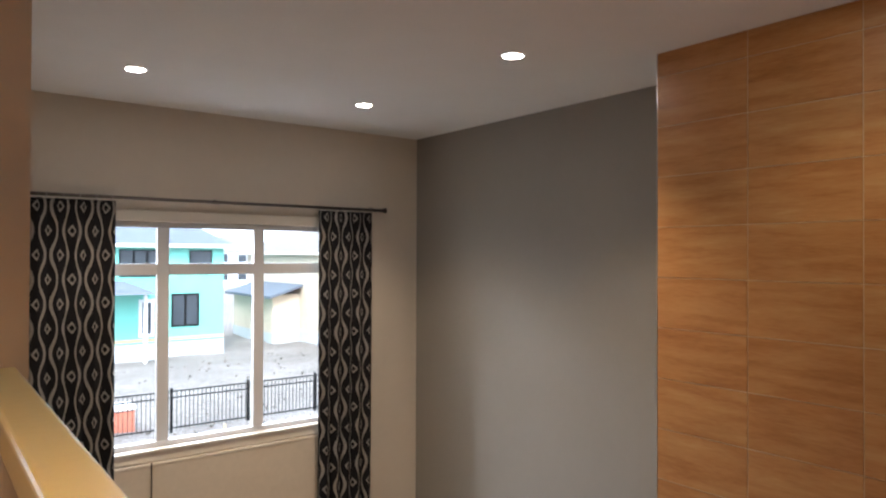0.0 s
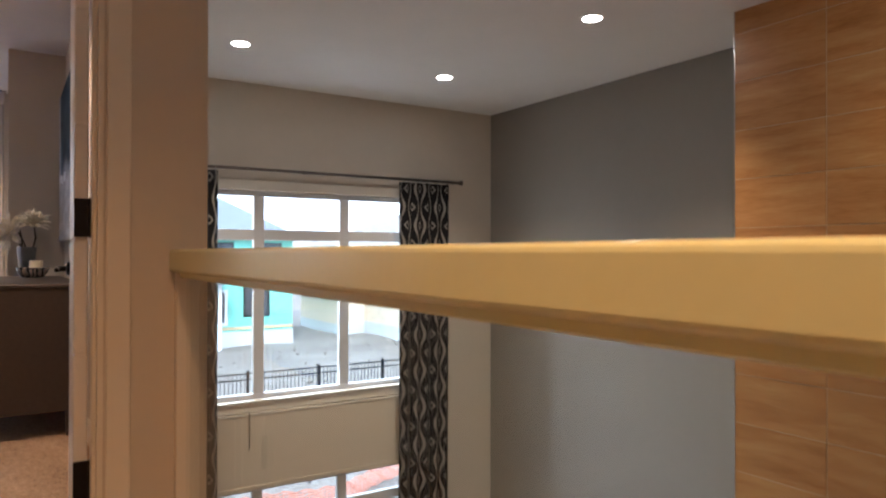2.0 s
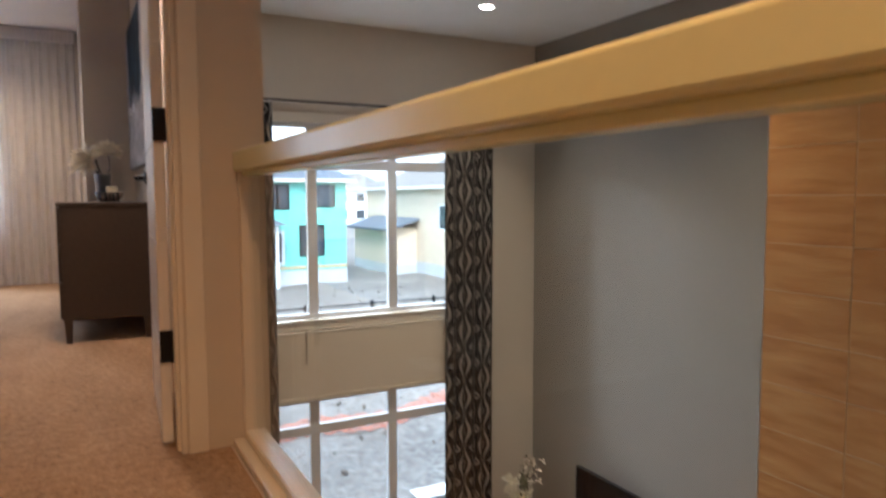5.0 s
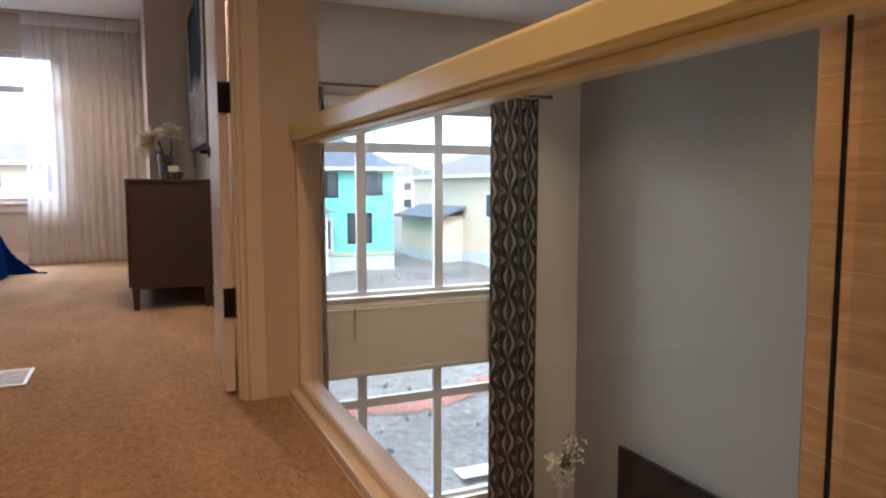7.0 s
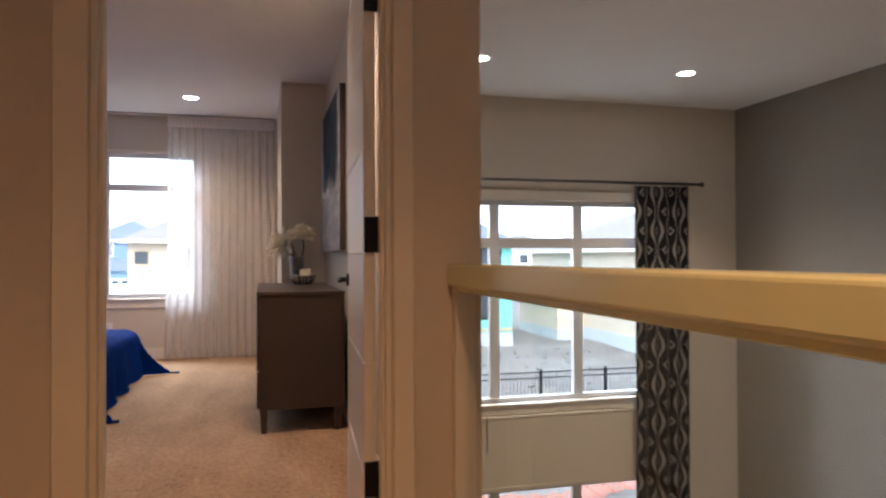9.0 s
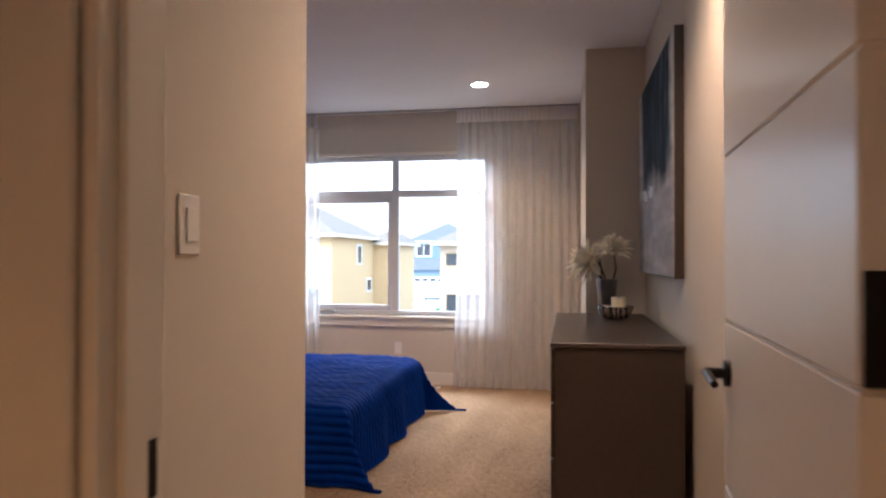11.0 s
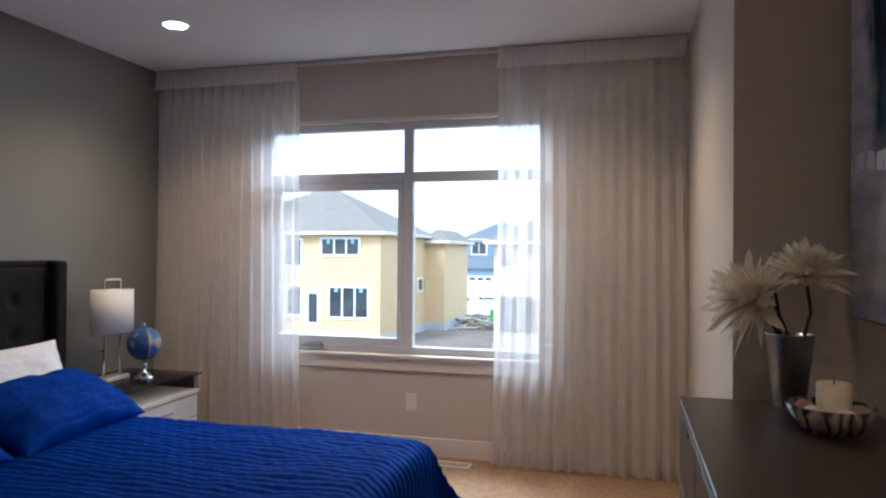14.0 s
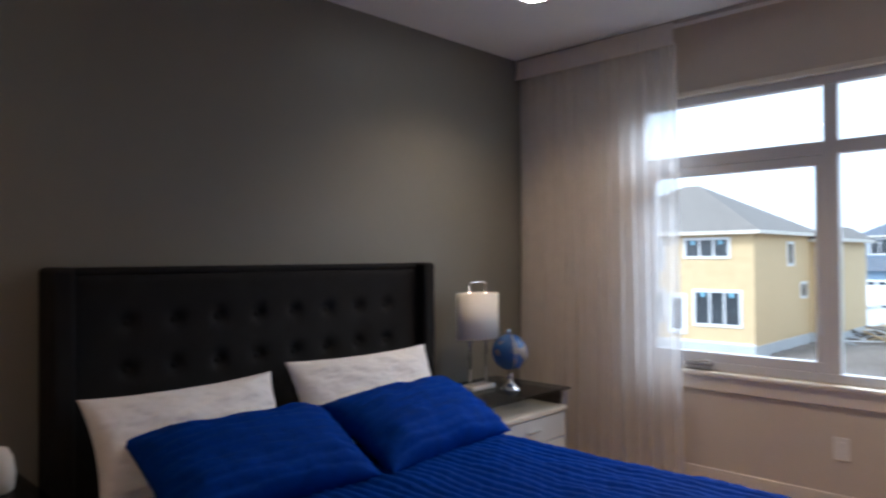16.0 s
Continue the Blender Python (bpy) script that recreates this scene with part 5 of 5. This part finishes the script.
def house_window(h, x0, x1, z0, z1, y, lights=1, border=0.12, fm="wrap", side=None, film=False):
    """A window on a wall that faces the camera (y), or on a side wall at x = side."""
    def B(a0, a1, d0, d1, za, zb):
        return boxed(a0, a1, y - d1, y - d0, za, zb) if side is None else boxed(side + d0, side + d1, a0, a1, za, zb)
    w = part("window", B(x0, x1, 0.004, 0.02, z0, z1), M["darkglass"], h)
    for a0, a1, za, zb in ((x0 - border, x0, z0 - border, z1 + border), (x1, x1 + border, z0 - border, z1 + border), (x0, x1, z1, z1 + border), (x0, x1, z0 - border, z0)):
        part("frame", B(a0, a1, 0.004, 0.06, za, zb), M[fm], w)
    if film:
        for i in (0, lights - 1):
            c = x0 + (x1 - x0) * (i + 0.5) / lights
            part("film", B(c - 0.10, c + 0.10, 0.021, 0.026, z1 - 0.24, z1 - 0.02), M["film"], w, "blue protective film")
    for i in range(1, lights):
        c = x0 + (x1 - x0) * i / lights
        part("mullion", B(c - 0.05, c + 0.05, 0.02, 0.055, z0, z1), M[fm], w)


def house(label, boxes, wall, roof, rise, skirt=0.55, eave=None):
    h = thing("house", label, "house", "houses under construction")
    for x0, x1, y0, y1, z1 in boxes:
        part("wall", boxed(x0, x1, y0, y1, GROUND + skirt, z1), M[wall], h)
        part("foundation", boxed(x0 - 0.03, x1 + 0.03, y0 - 0.03, y1 + 0.03, GROUND - 0.6, GROUND + skirt), M["concrete"], h)
        bm = bmesh.new()
        hip_roof(bm, x0, x1, y0, y1, z1 + 0.02, min(rise, 0.62 * min(x1 - x0, y1 - y0)))
        part("roof", bm, M[roof], h)
        part("fascia", box(box(box(box(bmesh.new(), x0 - 0.45, x1 + 0.45, y0 - 0.47, y0 - 0.44, z1 - 0.15, z1 + 0.03), x1 + 0.44, x1 + 0.47, y0 - 0.44, y1 + 0.44, z1 - 0.15, z1 + 0.03), x0 - 0.47, x0 - 0.44, y0 - 0.44, y1 + 0.44, z1 - 0.15, z1 + 0.03), x0 - 0.45, x1 + 0.45, y1 + 0.44, y1 + 0.47, z1 - 0.15, z1 + 0.03), M["fascia"], h)
    return h


# teal house, seen from the great room
th = house("two-storey house in teal sheathing with dark window openings", [(3.2, 12.95, 36.0, 45.0, 1.90)], "teal", "shingle_blue", 3.1, 0.75)
house_window(th, 7.85, 8.42, 0.37, 1.57, 36.0, 1, 0.06, "black_metal")
house_window(th, 8.50, 9.68, 0.35, 1.57, 36.0, 2, 0.06, "black_metal")
house_window(th, 11.2, 12.25, 0.45, 1.56, 36.0, 1, 0.06, "black_metal")
house_window(th, 10.34, 11.58, -2.20, -0.68, 36.0, 2, 0.08, "black_metal")
house_window(th, 5.6, 7.2, -2.2, -0.68, 36.0, 2, 0.08, "black_metal")
house_window(th, 7.70, 8.21, -3.75, -3.2, 36.0, 1, 0.05, "wrap")
house_window(th, 8.86, 9.28, -2.55, -1.0, 36.0, 1, 0.16, "wrap")
bm = bmesh.new()
hip_roof(bm, 5.2, 8.9, 34.4, 36.4, -0.50, 0.62, 0.3)
part("porch_roof", bm, M["shingle_blue"], th)
part("porch_post", boxed(8.6, 8.75, 34.5, 34.65, GROUND - 0.1, -0.5), M["wrap"], th)
part("belt_board", boxed(3.18, 12.97, 35.95, 35.998, -2.95, -2.80), M["stake"], th)

# sheathed house with a lean-to, right of it
oh = house("sheathed house with a small lean-to shed roof", [(18.2, 29.0, 27.0, 46.0, 1.55)], "osb_pale", "shingle", 2.6, 0.75)
part("lean_to", boxed(16.5, 18.2, 37.8, 44.0, GROUND + 0.6, -0.95), M["osb_pale"], oh)
part("foundation", boxed(16.47, 18.2, 37.77, 44.03, GROUND - 0.6, GROUND + 0.6), M["concrete"], oh)
bm = bmesh.new()
vs = [bm.verts.new(p) for p in ((16.1, 37.3, -1.0), (18.2, 37.3, -0.35), (18.2, 44.5, -0.35), (16.1, 44.5, -1.0), (16.1, 37.3, -1.15), (18.2, 37.3, -0.5), (18.2, 44.5, -0.5), (16.1, 44.5, -1.15))]
for q in ((0, 1, 2, 3), (4, 5, 6, 7), (0, 1, 5, 4), (1, 2, 6, 5), (2, 3, 7, 6), (3, 0, 4, 7)):
    bm.faces.new([vs[i] for i in q])
part("lean_to_roof", bm, M["shingle_blue"], oh)
house_window(oh, 33.0, 34.6, -0.9, 0.4, 0, 1, 0.12, "wrap", side=18.2 - 0.06)
house_window(oh, 30.5, 31.4, -3.3, -2.8, 0, 1, 0.10, "wrap", side=18.2 - 0.06)

# yellow sheathed house, seen from the bedroom
yh = house("two-storey yellow sheathed house with grey hip roof", [(-25.0, -14.05, 40.0, 50.0, 2.62), (-14.05, -12.7, 49.0, 56.0, 2.3)], "osb", "shingle", 3.0, 0.55)
house_window(yh, -17.6, -15.37, 1.36, 2.2, 40.0, 3, 0.14, film=True)
house_window(yh, -19.9, -18.95, 0.7, 2.12, 40.0, 2, 0.14)
house_window(yh, -17.1, -14.81, -2.2, -0.56, 40.0, 3, 0.16, film=True)
house_window(yh, -19.75, -18.95, -2.15, -0.56, 40.0, 1, 0.14)
house_window(yh, -18.42, -17.87, -2.58, -0.92, 40.0, 1, 0.26)
house_window(yh, 45.0, 45.8, 0.9, 2.0, 0, 1, 0.14, "wrap", side=-14.05)
house_window(yh, 47.2, 48.1, -1.0, -0.3, 0, 1, 0.14, "wrap", side=-14.05)
part("roof_vent", boxed(-16.9, -16.5, 42.4, 42.7, 3.85, 4.15), M["shingle"], yh)
part("sill_board", boxed(-25.02, -14.03, 39.95, 39.998, GROUND + 0.55, GROUND + 0.68), M["wrap"], yh)

rh = house("sheathed house with open window holes", [(-7.0, 1.5, 37.0, 46.0, 2.05)], "osb_pale", "shingle", 2.4, 0.75)
# dark panels stand for the shade inside the open holes
house_window(rh, -6.68, -6.06, 0.85, 1.47, 37.0, 1, 0.05, "stake")
house_window(rh, -6.67, -4.9, -2.4, -0.67, 37.0, 2, 0.06, "stake")
house_window(rh, -4.2, -2.2, 0.6, 1.6, 37.0, 2, 0.08, "wrap")

bh = house("slate blue house with a garage, far off", [(-21.0, -12.0, 90.0, 100.0, 3.4)], "siding", "shingle_blue", 2.6, 0.4)
house_window(bh, -19.9, -18.1, 1.5, 3.0, 90.0, 2, 0.18)
part("garage", boxed(-22.0, -14.0, 86.0, 90.0, GROUND, -0.3), M["siding"], bh)
bm = bmesh.new()
hip_roof(bm, -22.0, -14.0, 86.0, 90.5, -0.3, 1.4, 0.4)
part("garage_roof", bm, M["shingle_blue"], bh)
part("garage_door", boxed(-20.6, -15.4, 85.9, 85.99, GROUND, -1.2), M["wrap"], bh)
for i in range(5):
    part("door_light", boxed(-20.3 + i * 1.0, -19.6 + i * 1.0, 85.87, 85.899, -1.75, -1.4), M["darkglass"], bh)

structure("driveway", boxed(-24.0, -9.0, 57.5, 86.0, GROUND - 0.2, GROUND + 0.12), M["concrete"], "pale concrete driveway between the houses", "driveway")

# far houses
rnd = random.Random(21)
for x, y, wd, col in ((-34, 120, 10, "siding"), (-52, 110, 11, "osb"), (8, 120, 11, "wrap"), (22, 110, 10, "siding"), (36, 105, 11, "wrap"), (50, 112, 10, "osb"), (62, 98, 11, "fascia"), (30, 140, 12, "fascia"), (-6, 130, 10, "wrap")):
    f = house("distant finished house in a far street", [(x, x + wd, y, y + 9, 2.0 + rnd.uniform(-0.3, 0.6))], col, rnd.choice(("shingle", "shingle_blue")), 2.8, 0.4)
    for k in range(3):
        house_window(f, x + 1 + k * 3, x + 2.4 + k * 3, 0.2, 1.5, y, 1, 0.15)
        house_window(f, x + 1 + k * 3, x + 2.4 + k * 3, -2.6, -1.2, y, 1, 0.15)

# ---- outdoors: fence, netting, site clutter ----
fence = thing("metal_fence", "black metal picket fence across the yard", "fence")
FY = 20.6
for i in range(9):
    x = -1.0 + i * 2.3
    part("post", boxed(x - 0.035, x + 0.035, FY - 0.035, FY + 0.035, GROUND - 0.2, GROUND + 1.32, 0.004), M["black_metal"], fence)
# pickets made thinner than real, so that they look washed out by glare
me = mesh_of(boxed(-0.008, 0.008, -0.008, 0.008, 0.08, 1.24), M["black_metal"])
for i in range(150):
    p = new("picket", me)
    p.parent = fence
    p.location = (-0.9 + i * 0.122, FY, GROUND)
for z in (0.14, 1.02, 1.20):
    part("rail", boxed(-1.0, 17.4, FY - 0.016, FY + 0.016, GROUND + z, GROUND + z + 0.035), M["black_metal"], fence)


def netting(label, pts, h, lean):
    n = thing("safety_netting", label, "netting", "orange safety netting")
    bm = bmesh.new()
    L = len(pts)
    for k in range(7):
        f = k / 6
        tube(bm, [(x + lean * f * 0.4, y + lean * f, z + h * f + 0.03 * math.sin(i * 1.9 + k)) for i, (x, y, z) in enumerate(pts)], 0.013, n=4)
    for i, (x, y, z) in enumerate(pts):
        tube(bm, [(x + lean * f * 0.4, y + lean * f, z + h * f + 0.03 * math.sin(i * 1.9 + f * 6)) for f in (0, 0.33, 0.66, 1)], 0.011, n=4)
    part("net", bm, M["orange"], n)
    return n


netting("fallen orange safety netting lying on the mud", [(2.4 + i * 0.12, 12.0 + 0.25 * math.sin(i * 0.21) + 0.018 * i, GROUND + 0.06) for i in range(42)], 0.12, 0.55)
net2 = netting("orange safety netting on wooden stakes", [(8.2 + i * 0.15, 15.6 + 0.02 * i, GROUND + 0.15) for i in range(26)], 0.95, 0.08)
for i in range(4):
    part("stake", boxed(8.2 + i * 1.25, 8.25 + i * 1.25, 15.55, 15.6, GROUND - 0.1, GROUND + 1.25), M["stake"], net2)
for i, (x, y) in enumerate(((4.2, 16.2), (6.1, 16.8), (7.2, 15.2))):
    s = thing("survey_stake", "raw wooden survey stake standing in the mud", "stake", "survey stakes", at=(x, y, GROUND))
    part("shaft", boxed(-0.025, 0.025, -0.02, 0.02, -0.1, 1.0), M["stake"], s)
pp = tagged(part("plastic_sheet", box(bmesh.new(), 4.1, 4.75, 8.7, 9.05, GROUND + 0.07, GROUND + 0.10, 0.01), M["paper"]), "crumpled white plastic sheet on the mud", "sheet")
bn = thing("equipment_crate", "pale red and white crate behind the fence", "crate", at=(4.6, 22.0, GROUND))
part("body", boxed(-0.55, 0.55, -0.4, 0.4, -0.1, 0.6, 0.03), M["orange"], bn)
part("lid", boxed(-0.6, 0.6, -0.45, 0.45, 0.6, 0.72, 0.03), M["paper"], bn)

rnd = random.Random(31)
bm = bmesh.new()
for i in range(420):
    x, y = rnd.uniform(-2, 18), rnd.uniform(9.5, 34)
    r = rnd.uniform(0.02, 0.09)
    bmesh.ops.create_icosphere(bm, subdivisions=1, radius=r, matrix=Matrix.LocRotScale((x, y, GROUND + 0.05), Euler((rnd.random() * 6, rnd.random() * 6, 0)), (1, rnd.uniform(0.6, 1.3), rnd.uniform(0.35, 0.7))))
tagged(part("mud_clods", bm, M["mud"]), "scattered clods and stones on the mud", "clods", kind="stuff")
pile = thing("rubble_pile", "heap of scrap lumber and rubble beside the house", "rubble", at=(-10.6, 52.0, GROUND))
for i in range(46):
    x, y = rnd.gauss(0, 1.3), rnd.gauss(0, 0.9)
    z = max(0.1, 1.1 - 0.5 * math.hypot(x, y)) * rnd.uniform(0.4, 1)
    o = part("plank", boxed(-rnd.uniform(0.4, 1.2), rnd.uniform(0.4, 1.2), -0.08, 0.08, -0.03, 0.03), M[rnd.choice(("stake", "wrap", "mud", "concrete"))], pile)
    o.matrix_basis = pose(x, y, z, rnd.uniform(-25, 25), rnd.uniform(-25, 25), rnd.uniform(0, 180))
part("bin", boxed(0.6, 1.6, -0.6, 0.2, 0.5, 1.3, 0.03), M["green"], pile, "green plastic bin")


def van(x, y, turn):
    v = thing("parked_van", "white van parked in the far street", "van", "parked vehicles", at=(x, y, GROUND), turn=turn)
    part("body", boxed(-2.3, 2.3, -0.95, 0.95, 0.35, 1.15, 0.12, 3), M["vanpaint"], v)
    part("cabin", boxed(-2.2, 1.2, -0.88, 0.88, 1.1, 1.95, 0.15, 3), M["vanpaint"], v)
    part("windscreen", boxed(1.12, 1.22, -0.75, 0.75, 1.2, 1.75, 0.03), M["darkglass"], v)
    for s in (-1, 1):
        part("side_window", boxed(-0.2, 1.0, s * 0.885 - 0.01, s * 0.885 + 0.01, 1.25, 1.75), M["darkglass"], v)
        for wx in (-1.5, 1.5):
            part("wheel", lathe(bmesh.new(), [(0.2, -0.1), (0.33, -0.09), (0.33, 0.09), (0.2, 0.1)], 20, (wx, s * 0.85, 0.33), pose(0, 0, 0, 90, 0, 0)), M["tyre"], v)


van(-19.5, 78.0, 15)
van(-16.2, 82.0, 100)

# ---- tiles of the fireplace column, one by one ----
tile_me = mesh_of(boxed(0, 0.011, -TW + 0.004, -0.0005, 0.002, TH - 0.002, 0.0012), M["tile"])
z_off = 1.269 - math.floor((1.269 - LOW) / TH) * TH
k = 0
for i in range(4):
    for j in range(19):
        z = z_off + j * TH
        if z + TH > CEIL + 0.001:
            break
        t = new("tile", tile_me)
        t.parent = column
        t.location = (CX, CY1 - i * TW, z)
    top = z
    t = part("tile", boxed(0, 0.011, -TW + 0.0035, -0.0005, 0.0015, CEIL - top - 0.002, 0.0012), M["tile"], column)
    t.location = (CX, CY1 - i * TW, top)
    t = part("tile", boxed(0, 0.011, -TW + 0.0035, -0.0005, 0.001, z_off - LOW - 0.002, 0.0012), M["tile"], column)
    t.location = (CX, CY1 - i * TW, LOW)
